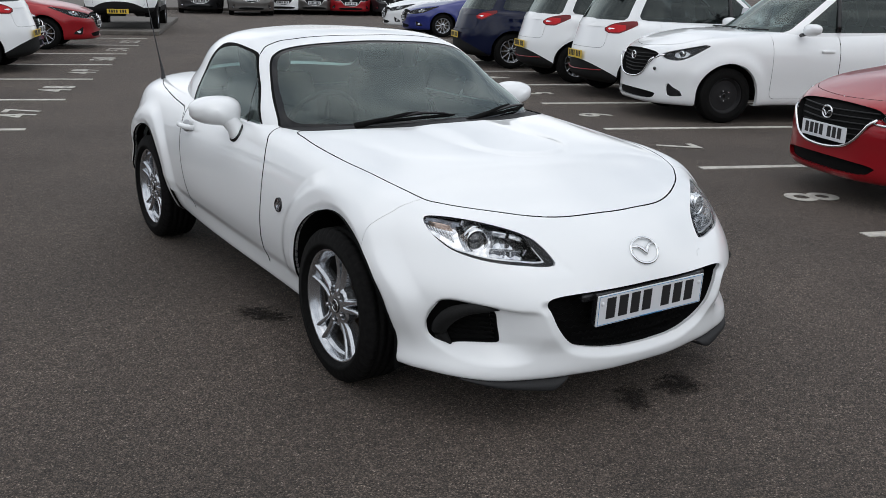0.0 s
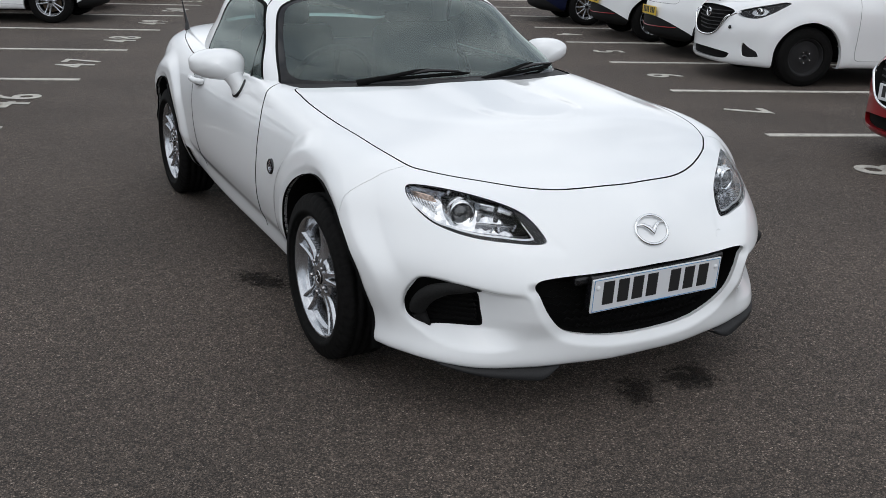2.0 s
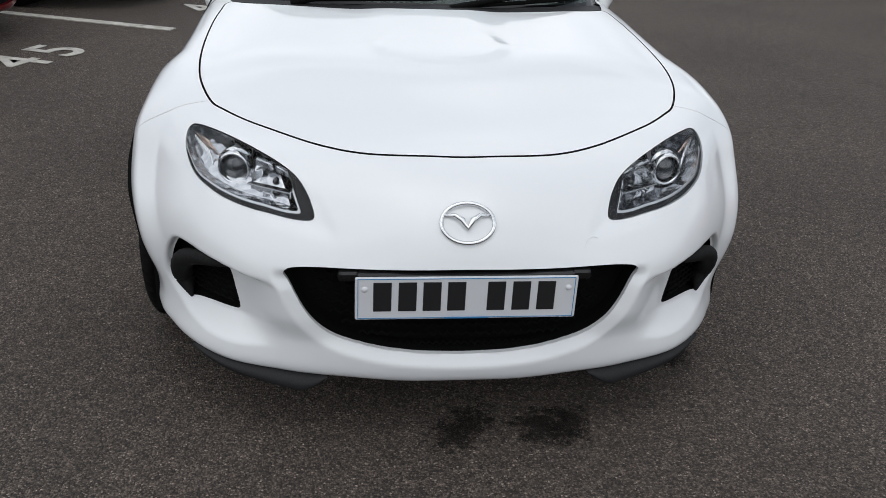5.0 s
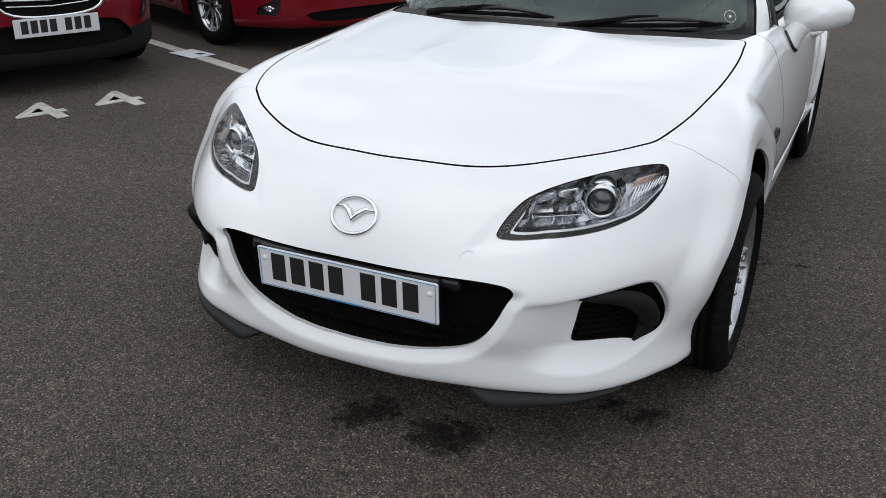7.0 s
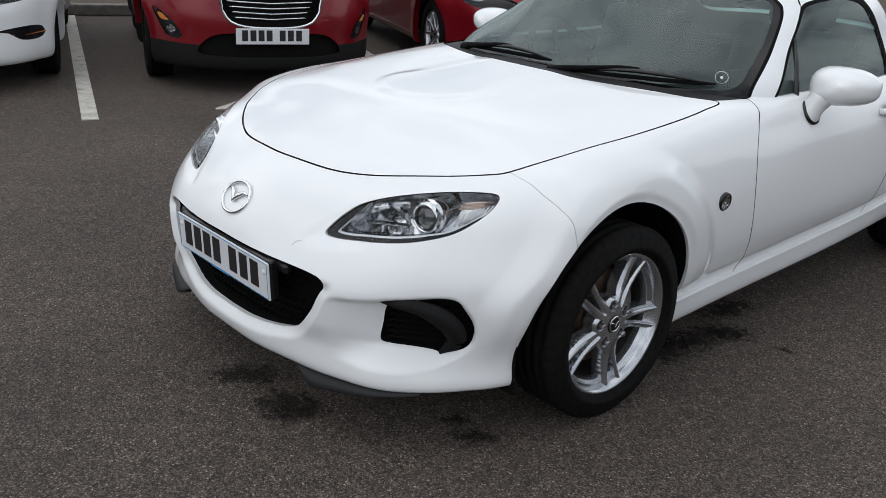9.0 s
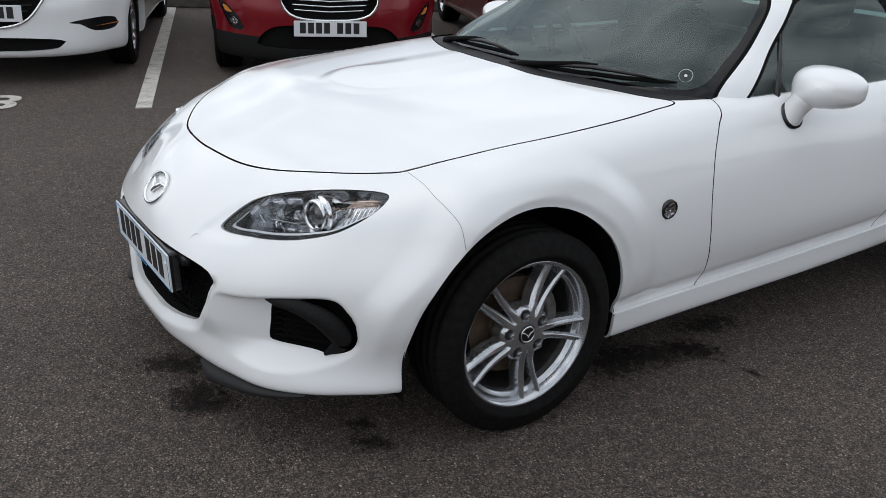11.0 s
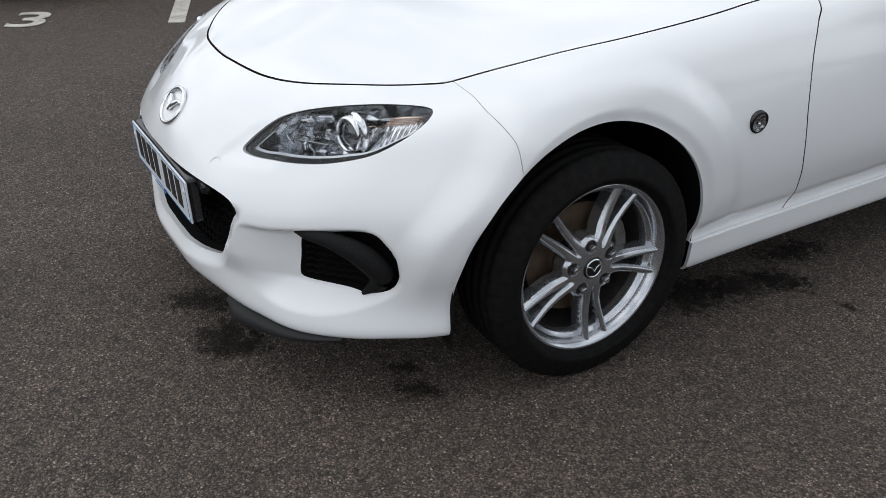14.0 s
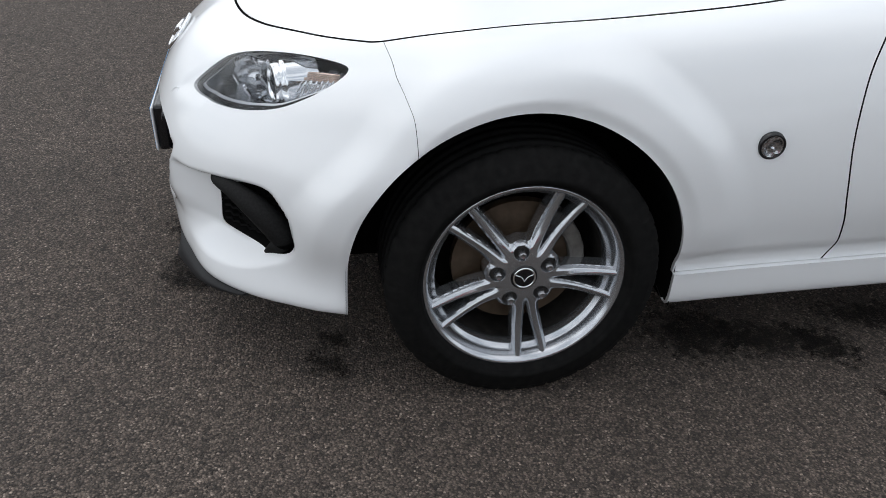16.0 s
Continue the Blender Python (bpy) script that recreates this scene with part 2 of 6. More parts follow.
def ragged(m):
    """Lets a stain fade out raggedly towards the rim of its disc."""
    nt = m.node_tree
    n, l = nt.nodes, nt.links
    tc, mp, ln, no, ad, cr = n.new("ShaderNodeTexCoord"), n.new("ShaderNodeVectorMath"), n.new("ShaderNodeVectorMath"), n.new("ShaderNodeTexNoise"), n.new("ShaderNodeMath"), n.new("ShaderNodeValToRGB")
    mp.operation, ln.operation, ad.operation = "SUBTRACT", "LENGTH", "MULTIPLY_ADD"
    mp.inputs[1].default_value = (0.5, 0.5, 0.0)
    l.new(tc.outputs["Generated"], mp.inputs[0])
    fl = n.new("ShaderNodeVectorMath")
    fl.operation = "MULTIPLY"
    fl.inputs[1].default_value = (1, 1, 0)
    l.new(mp.outputs[0], fl.inputs[0])
    l.new(fl.outputs[0], ln.inputs[0])
    no.inputs["Scale"].default_value, no.inputs["Detail"].default_value, no.inputs["Roughness"].default_value = 24, 9, 0.85
    l.new(tc.outputs["Object"], no.inputs[0])
    ad.inputs[1].default_value = 2.6
    l.new(no.outputs[0], ad.inputs[0])
    l.new(ln.outputs["Value"], ad.inputs[2])
    cr.color_ramp.elements[0].position, cr.color_ramp.elements[0].color = 1.0, (0.64, 0.64, 0.64, 1)
    cr.color_ramp.elements[1].position, cr.color_ramp.elements[1].color = 1.16, (0, 0, 0, 1)
    sc = n.new("ShaderNodeMath")
    sc.operation = "MULTIPLY"
    sc.inputs[1].default_value = 0.55
    l.new(ad.outputs[0], sc.inputs[0])
    l.new(sc.outputs[0], cr.inputs[0])
    cr.color_ramp.elements[0].position, cr.color_ramp.elements[1].position = 0.845, 0.895
    l.new(cr.outputs[0], n["Principled BSDF"].inputs["Alpha"])


ragged(DAMP)
LINE = worn_line()
CONCRETE = grained(material("concrete", (0.2, 0.19, 0.18), 0.9), 14, (0.11, 0.105, 0.095), (0.21, 0.195, 0.18), 0.003)
MULCH = grained(material("mulch", (0.1, 0.07, 0.05), 0.95), 25, (0.02, 0.014, 0.010), (0.11, 0.078, 0.052), 0.02)
BRICK = grained(material("brick_paving", (0.2, 0.12, 0.09), 0.9), 8, (0.075, 0.068, 0.06), (0.13, 0.118, 0.105), 0.003)
PAPER = material("white_paper", (0.75, 0.76, 0.8), 0.6)
GALV = material("galvanised_steel", (0.35, 0.36, 0.37), 0.4, 0.8)


# ---- mesh helpers ----
def empty(name, m, label, category, group=""):
    ob = new(name)
    ob.empty_display_size = 0.2
    ob.matrix_basis = m
    return tagged(ob, label, category, group)


def part(name, bm, mat, parent=None, label="", smooth=False):
    me = bpy.data.meshes.new(name)
    bmesh.ops.recalc_face_normals(bm, faces=bm.faces)
    bm.to_mesh(me)
    bm.free()
    me.materials.append(mat)
    me.polygons.foreach_set("use_smooth", [smooth] * len(me.polygons))
    ob = new(name, me)
    if parent:
        ob.parent = parent
    return tagged(ob, label)


def box(bm, size, m=Matrix(), bevel=0.0, seg=2):
    r = bmesh.ops.create_cube(bm, size=1, matrix=m @ Matrix.Diagonal((*size, 1)))
    if bevel:
        es = list({e for v in r["verts"] for e in v.link_edges})
        bmesh.ops.bevel(bm, geom=es, offset=bevel, segments=seg, profile=0.5, affect="EDGES")


def lathe(bm, prof, m=Matrix(), steps=48):
    """A profile of (radius, along) turned about the local x axis."""
    rows = []
    for i in range(steps):
        a = 2 * math.pi * i / steps
        rows.append([bm.verts.new(m @ Vector((h, r * math.cos(a), r * math.sin(a)))) for r, h in prof])
    for i in range(steps):
        p, q = rows[i], rows[(i + 1) % steps]
        for j in range(len(prof) - 1):
            bm.faces.new((p[j], p[j + 1], q[j + 1], q[j]))


def tube(bm, pts, r, sides=8, close=False):
    """A round bar along points; r may be a number or one per point."""
    pts = [Vector([float(q) for q in p]) for p in pts]
    n = len(pts)
    rs = [float(q) for q in r] if hasattr(r, "__len__") else [r] * n
    rings = []
    up = Vector((0, 0, 1))
    for i, p in enumerate(pts):
        a, b = pts[(i - 1) % n if close else max(i - 1, 0)], pts[(i + 1) % n if close else min(i + 1, n - 1)]
        d = (b - a).normalized()
        k = up if abs(d.dot(up)) < 0.95 else Vector((0, 1, 0))
        x = d.cross(k).normalized()
        y = x.cross(d)
        rings.append([bm.verts.new(p + rs[i] * (x * math.cos(2 * math.pi * j / sides) + y * math.sin(2 * math.pi * j / sides))) for j in range(sides)])
    for i in range(n if close else n - 1):
        p, q = rings[i], rings[(i + 1) % n]
        for j in range(sides):
            bm.faces.new((p[j], p[(j + 1) % sides], q[(j + 1) % sides], q[j]))
    if not close:
        bm.faces.new(rings[0][::-1])
        bm.faces.new(rings[-1])


def hermite(xk, yk, x):
    """A smooth curve through knots, flat-continued outside."""
    xk, yk = np.asarray(xk, float), np.asarray(yk, float)
    if len(xk) == 1:
        return np.full_like(np.asarray(x, float), yk[0])
    m = np.gradient(yk, xk)
    x = np.clip(x, xk[0], xk[-1])
    i = np.clip(np.searchsorted(xk, x, side="right") - 1, 0, len(xk) - 2)
    h = xk[i + 1] - xk[i]
    t = (x - xk[i]) / h
    return (2 * t**3 - 3 * t**2 + 1) * yk[i] + (t**3 - 2 * t**2 + t) * h * m[i] + (-2 * t**3 + 3 * t**2) * yk[i + 1] + (t**3 - t**2) * h * m[i + 1]


def smooth(a, b, x):
    t = np.clip((x - a) / (b - a), 0, 1)
    return t * t * (3 - 2 * t)


def cubic(tk, Y, t):
    """A natural cubic spline through Y (K, ...) at tk."""
    K = len(tk)
    h = np.diff(tk)
    A, B = np.eye(K), np.zeros_like(Y)
    for i in range(1, K - 1):
        A[i, i - 1], A[i, i], A[i, i + 1] = h[i - 1], 2 * (h[i - 1] + h[i]), h[i]
        B[i] = 6 * ((Y[i + 1] - Y[i]) / h[i] - (Y[i] - Y[i - 1]) / h[i - 1])
    M = np.linalg.solve(A, B.reshape(K, -1)).reshape(Y.shape)
    out = []
    for v in t:
        i = min(max(int(np.searchsorted(tk, v, side="right")) - 1, 0), K - 2)
        a, b = tk[i + 1] - v, v - tk[i]
        out.append(M[i] * a**3 / (6 * h[i]) + M[i + 1] * b**3 / (6 * h[i]) + (Y[i] / h[i] - M[i] * h[i] / 6) * a + (Y[i + 1] / h[i] - M[i + 1] * h[i] / 6) * b)
    return np.array(out)


def loft(rings, nf, nm, nr, nv):
    """Half a shell (x from 0 up) through plan outlines stacked from the sill to the top's middle line. Each ring is a dict: yf, yr its ends,
    af, ar where its rounded ends begin, ef, er their exponents, w and z as (knots along y, values). Returns points (V, S, 3) and the
    coordinates S (0..1 front end, 1..2 flank, 2..3 rear end) and V (ring number)."""
    tf = np.linspace(0, 1, nf + 1) ** 1.3
    tr = 1 - np.linspace(0, 1, nr + 1)[::-1] ** 1.3
    S = np.concatenate([tf, 1 + np.linspace(0, 1, nm + 1)[1:], 2 + tr[1:]])
    C = []
    for r in rings:
        a = tf * math.pi / 2
        yf = r["af"] - (r["af"] - r["yf"]) * np.cos(a).clip(0) ** (2 / r["ef"])
        xf = np.sin(a) ** (2 / r["ef"])
        ym = np.linspace(r["af"], r["ar"], nm + 1)[1:]
        a = tr[1:] * math.pi / 2
        yr = r["ar"] + (r["yr"] - r["ar"]) * np.sin(a) ** (2 / r["er"])
        xr = np.cos(a).clip(0) ** (2 / r["er"])
        y = np.concatenate([yf, ym, yr])
        x = np.concatenate([xf, np.ones(nm), xr]) * hermite(*r["w"], y)
        C.append(np.stack([x, y, hermite(*r["z"], y)], -1))
    C = np.array(C)
    d = np.linalg.norm(np.diff(C, axis=0), axis=-1).mean(1)
    tk = np.concatenate([[0], np.cumsum(d)])
    t = np.linspace(0, tk[-1], nv + 1)
    P = cubic(tk, C, t)
    P[..., 0] = np.maximum(P[..., 0], 0)
    P[:, 0, 0] = P[:, -1, 0] = 0
    V = np.interp(t, tk, np.arange(len(rings)))
    return P, S, V


class Shell:
    """A grid of faces that can be cut by signed distances into pieces with real gaps."""

    def __init__(self, v, s, t, f):
        self.v, self.s, self.t, self.f = v, s, t, f

    def piece(self, faces):
        return Shell(self.v, self.s, self.t, faces)

    def cut(self, sd):
        """Splits by sd (one value a vertex): returns the piece where sd < 0, the rest, and the cut's segments as pairs of points."""
        if not self.f:
            return self, self, []
        v, s, t = self.v, self.s, self.t
        neg = sd < 0
        fa = np.array([(*q, q[-1])[:4] if len(q) <= 4 else (q[0],) * 4 for q in self.f]).reshape(-1, 4)
        k = neg[fa].sum(1)
        inside, outside, seg, extra, made = [], [], [], [], {}
        base = len(v)

        def mid(a, b):
            key = (min(a, b), max(a, b))
            if key not in made:
                made[key] = base + len(extra)
                a, b = key
                w = sd[a] / (sd[a] - sd[b])
                extra.append((v[a] + w * (v[b] - v[a]), s[a] + w * (s[b] - s[a]), t[a] + w * (t[b] - t[a])))
            return made[key]

        for q, n in zip(self.f, k):
            if len(q) <= 4 and n in (0, 4):
                (inside if n else outside).append(q)
                continue
            ins, outs, new_ones = [], [], []
            for a, b in zip(q, q[1:] + q[:1]):
                (ins if neg[a] else outs).append(a)
                if neg[a] != neg[b]:
                    m = mid(a, b)
                    ins.append(m), outs.append(m), new_ones.append(m)
            if len(ins) > 2:
                inside.append(tuple(ins))
            if len(outs) > 2:
                outside.append(tuple(outs))
            if len(new_ones) == 2:
                seg.append(tuple(new_ones))
        if extra:
            self.v = v = np.concatenate([v, [e[0] for e in extra]])
            self.s = s = np.concatenate([s, [e[1] for e in extra]])
            self.t = t = np.concatenate([t, [e[2] for e in extra]])
        a, b = self.piece(inside), self.piece(outside)
        return a, b, [(v[i], v[j]) for i, j in seg]

    def lip(self, seg, way):
        """Adds a turned-in edge along a cut."""
        if not seg:
            return self
        e = edge_strip(seg, way)
        n = len(self.v)
        self.v, self.s, self.t = np.concatenate([self.v, e.v]), np.concatenate([self.s, e.s]), np.concatenate([self.t, e.t])
        self.f = self.f + [tuple(i + n for i in q) for q in e.f]
        return self

    def build(self, name, mat, parent, label="", side=0, shift=(0, 0, 0), flat=False):
        """Links the piece: side 0 both halves in one mesh, 1 the left half, -1 the right half."""
        used = sorted({i for q in self.f for i in q})
        if not used:
            return None
        ix = {i: j for j, i in enumerate(used)}
        v = self.v[used] + np.asarray(shift)
        f = [tuple(ix[i] for i in q) for q in self.f]
        mv, mf = v * (-1, 1, 1), [q[::-1] for q in f]
        if side == 0:
            v, f = np.concatenate([v, mv]), f + [tuple(i + len(used) for i in q) for q in mf]
        elif side < 0:
            v, f = mv, mf
        bm = bmesh.new()
        vs = [bm.verts.new(p) for p in v]
        for q in f:
            try:
                bm.faces.new([vs[i] for i in q])
            except ValueError:
                pass
        bmesh.ops.remove_doubles(bm, verts=bm.verts, dist=1e-5)
        bmesh.ops.recalc_face_normals(bm, faces=bm.faces)
        me = bpy.data.meshes.new(name)
        bm.to_mesh(me)
        bm.free()
        me.materials.append(mat)
        me.polygons.foreach_set("use_smooth", [not flat] * len(me.polygons))
        ob = new(name, me)
        ob.parent = parent
        return tagged(ob, label)


def islands(sh):
    """The connected pieces of a shell, and whether each one reaches the middle line."""
    root = {}

    def top(i):
        while root.setdefault(i, i) != i:
            root[i] = root[root[i]]
            i = root[i]
        return i

    where = {}
    for q in sh.f:
        ids = [where.setdefault(tuple(np.round(sh.v[i], 5)), len(where)) for i in q]
        for k in ids[1:]:
            root[top(k)] = top(ids[0])
    out = {}
    for q in sh.f:
        out.setdefault(top(where[tuple(np.round(sh.v[q[0]], 5))]), []).append(q)
    for faces in sorted(out.values(), key=len, reverse=True):
        yield sh.piece(faces), min(sh.v[i][0] for q in faces for i in q) < 1e-4


def build_islands(sh, name, mat, root, label="", rest=""):
    """Builds each connected piece as a part of its own; the largest takes the name, the others take rest."""
    for k, (piece, middle) in enumerate(islands(sh)):
        for s in (0,) if middle else (1, -1):
            piece.build(name if not k else rest or name, mat, root, label, s)


def edge_strip(seg, way):
    """A strip that turns in along a cut."""
    seg = np.array(seg)
    m = len(seg)
    way = np.asarray(way, float)
    near = way * 0.002
    v = np.concatenate([seg[:, 0] + near, seg[:, 1] + near, seg[:, 1] + way, seg[:, 0] + way])
    return Shell(v, np.full(4 * m, -1.0), np.full(4 * m, -1.0), [(i, m + i, 2 * m + i, 3 * m + i) for i in range(m)])


def grid_shell(P, S, V):
    nv, ns = P.shape[:2]
    i = np.arange(nv * ns).reshape(nv, ns)
    f = [tuple(q) for q in np.stack([i[:-1, :-1], i[:-1, 1:], i[1:, 1:], i[1:, :-1]], -1).reshape(-1, 4)]
    return Shell(P.reshape(-1, 3).copy(), np.tile(S, nv), np.repeat(V, ns), f)


def grid_piece(sh):
    """A copy that can be cut on its own."""
    return Shell(sh.v.copy(), sh.s.copy(), sh.t.copy(), list(sh.f))


def rounded(ctrl, per=10):
    """A closed smooth outline through control points."""
    c = np.array(ctrl, float)
    n, out = len(c), []
    for i in range(n):
        p0, p1, p2, p3 = c[i - 1], c[i], c[(i + 1) % n], c[(i + 2) % n]
        for k in range(per):
            t = k / per
            out.append(0.5 * (2 * p1 + (p2 - p0) * t + (2 * p0 - 5 * p1 + 4 * p2 - p3) * t * t + (3 * p1 - p0 - 3 * p2 + p3) * t**3))
    return np.array(out)


def rounded_path(ctrl, n=25):
    """An open smooth path through control points."""
    c = np.array(ctrl, float)
    t = np.linspace(0, len(c) - 1, n)
    return np.stack([hermite(np.arange(len(c)), c[:, k], t) for k in range(3)], -1)


def outline_sd(a, b, poly):
    """Signed distance (negative inside) of points (a, b) from a closed outline."""
    p = np.stack([a, b], -1)
    best, ins = np.full(len(p), 1e9), np.zeros(len(p), bool)
    for i in range(len(poly)):
        s, e = poly[i - 1], poly[i]
        d = e - s
        w = np.clip(((p - s) @ d) / max(d @ d, 1e-12), 0, 1)
        best = np.minimum(best, np.linalg.norm(p - s - w[:, None] * d, axis=1))
        cross = (s[1] > p[:, 1]) != (e[1] > p[:, 1])
        if cross.any():
            xs = s[0] + (p[:, 1] - s[1]) / (e[1] - s[1] if e[1] != s[1] else 1e-9) * d[0]
            ins ^= cross & (p[:, 0] < xs)
    return np.where(ins, -best, best)


def outline_where(a, b, poly, mask):
    """outline_sd, but far outside where the mask is false."""
    out = np.full(len(a), 1.0)
    near = mask & (a > poly[:, 0].min() - 0.1) & (a < poly[:, 0].max() + 0.1) & (b > poly[:, 1].min() - 0.1) & (b < poly[:, 1].max() + 0.1)
    if near.any():
        out[near] = outline_sd(a[near], b[near], poly)
    return out


def rect_sd(a, b, a0, a1, b0, b1, r, ka=1.0, kb=1.0):
    """Rounded rectangle in scaled coordinates."""
    x = np.abs(a - (a0 + a1) / 2) * ka - (a1 - a0) / 2 * ka + r
    y = np.abs(b - (b0 + b1) / 2) * kb - (b1 - b0) / 2 * kb + r
    return np.hypot(np.maximum(x, 0), np.maximum(y, 0)) + np.minimum(np.maximum(x, y), 0) - r


# ---- wheels ----
def spoke(bm, a, r0, r1, o0, o1, w0, w1, x0, x1, depth):
    """One tapered bar of a wheel from the hub to the rim, at angle a, with a rounded face."""
    c, s = math.cos(a), math.sin(a)
    rows = []
    for k in range(7):
        t = k / 6
        r, o, w = r0 + (r1 - r0) * t, o0 + (o1 - o0) * t**0.75, w0 + (w1 - w0) * t
        x = x0 + (x1 - x0) * t - 0.010 * math.sin(math.pi * t)
        sec = [(-w / 2 - 0.002, x - depth), (-w / 2, x - 0.007), (-w / 2 + 0.002, x - 0.0025), (-w / 2 + 0.006, x), (w / 2 - 0.006, x), (w / 2 - 0.002, x - 0.0025), (w / 2, x - 0.007), (w / 2 + 0.002, x - depth)]
        rows.append([bm.verts.new((h, r * c - (o + q) * s, r * s + (o + q) * c)) for q, h in sec])
    for p, q in zip(rows, rows[1:]):
        for j in range(7):
            bm.faces.new((p[j], p[j + 1], q[j + 1], q[j]))


TURN = 63.0


def cast_face(R, f):
    """The cast face of a wheel with five pairs of spokes: the hub and each spoke as points and faces."""
    nr, na = 66, 440
    rad = np.linspace(0.026, R - 0.004, nr)
    ang = np.linspace(0, 2 * math.pi, na + 1)
    rr, aa = np.meshgrid(rad, ang, indexing="ij")
    px, py = (rr * np.cos(aa)).ravel(), (rr * np.sin(aa)).ravel()
    sd = np.hypot(px, py) - 0.058

    def join(p, q, k=0.014):
        h = np.clip(0.5 + 0.5 * (p - q) / k, 0, 1)
        return p * (1 - h) + q * h - k * h * (1 - h)

    bars, lean = [], []
    for i in range(5):
        a = radians(TURN + 72 * i)
        along, across = px * math.cos(a) + py * math.sin(a), -px * math.sin(a) + py * math.cos(a)
        for side in (-1, 1):
            t = np.clip((along - 0.04) / (R - 0.04), 0, 1.05)
            mid = side * (0.0115 + 0.0205 * t ** 1.2)
            bars.append(np.maximum(np.abs(across - mid) - (0.0138 - 0.0040 * t), 0.02 - along))
            lean.append((across - mid) * side)
    slope = np.take_along_axis(np.array(lean), np.argmin(bars, axis=0)[None], 0)[0]
    pair = [np.minimum(bars[2 * i], bars[2 * i + 1]) for i in range(5)]
    for d in pair:
        sd = join(sd, d)
    nuts = []
    for i in range(5):
        a = radians(TURN + 36 + 72 * i)
        d = np.hypot(px - 0.0572 * math.cos(a), py - 0.0572 * math.sin(a))
        sd = join(sd, d - 0.0255, 0.010)
        nuts.append(d)
    r = np.hypot(px, py)
    t = np.clip((r - 0.05) / (R - 0.05), 0, 1)
    high = f - 0.014 + 0.006 * t - 0.010 * np.sin(math.pi * t)
    inner = np.clip(-sd / 0.0085, 0, 1)
    high -= 0.0085 * (1 - inner) ** 1.6
    high -= 0.006 * np.clip((slope + 0.006) / 0.016, 0, 1) * smooth(0.07, 0.11, r)
    near = np.min(nuts, axis=0)
    high -= 0.010 * smooth(0.0165, 0.0140, near)
    sh = Shell(np.stack([high, px, py], -1), px * 0, px * 0, grid_shell(np.zeros((nr, na + 1, 3)), np.zeros(na + 1), np.zeros(nr)).f)
    face, _, seg = sh.cut(sd)
    face.lip(seg, (-0.034, 0, 0))
    v = face.v
    out = {}
    for q in face.f:
        c = v[list(q)].mean(0)
        if math.hypot(c[1], c[2]) < 0.088:
            key = -1
        else:
            a = math.degrees(math.atan2(c[2], c[1])) - TURN
            i = round(a / 72)
            key = (i % 5) * 2 + (a - 72 * i > 0)
        out.setdefault(key, []).append(q)
    made = []
    for key in sorted(out):
        used = sorted({k for q in out[key] for k in q})
        ix = {k: j for j, k in enumerate(used)}
        made.append(("hub" if key < 0 else "spoke", [tuple(float(c) for c in v[k]) for k in used], [tuple(dict.fromkeys(ix[k] for k in q)) for q in out[key]]))
    return made


WHEELS = {}


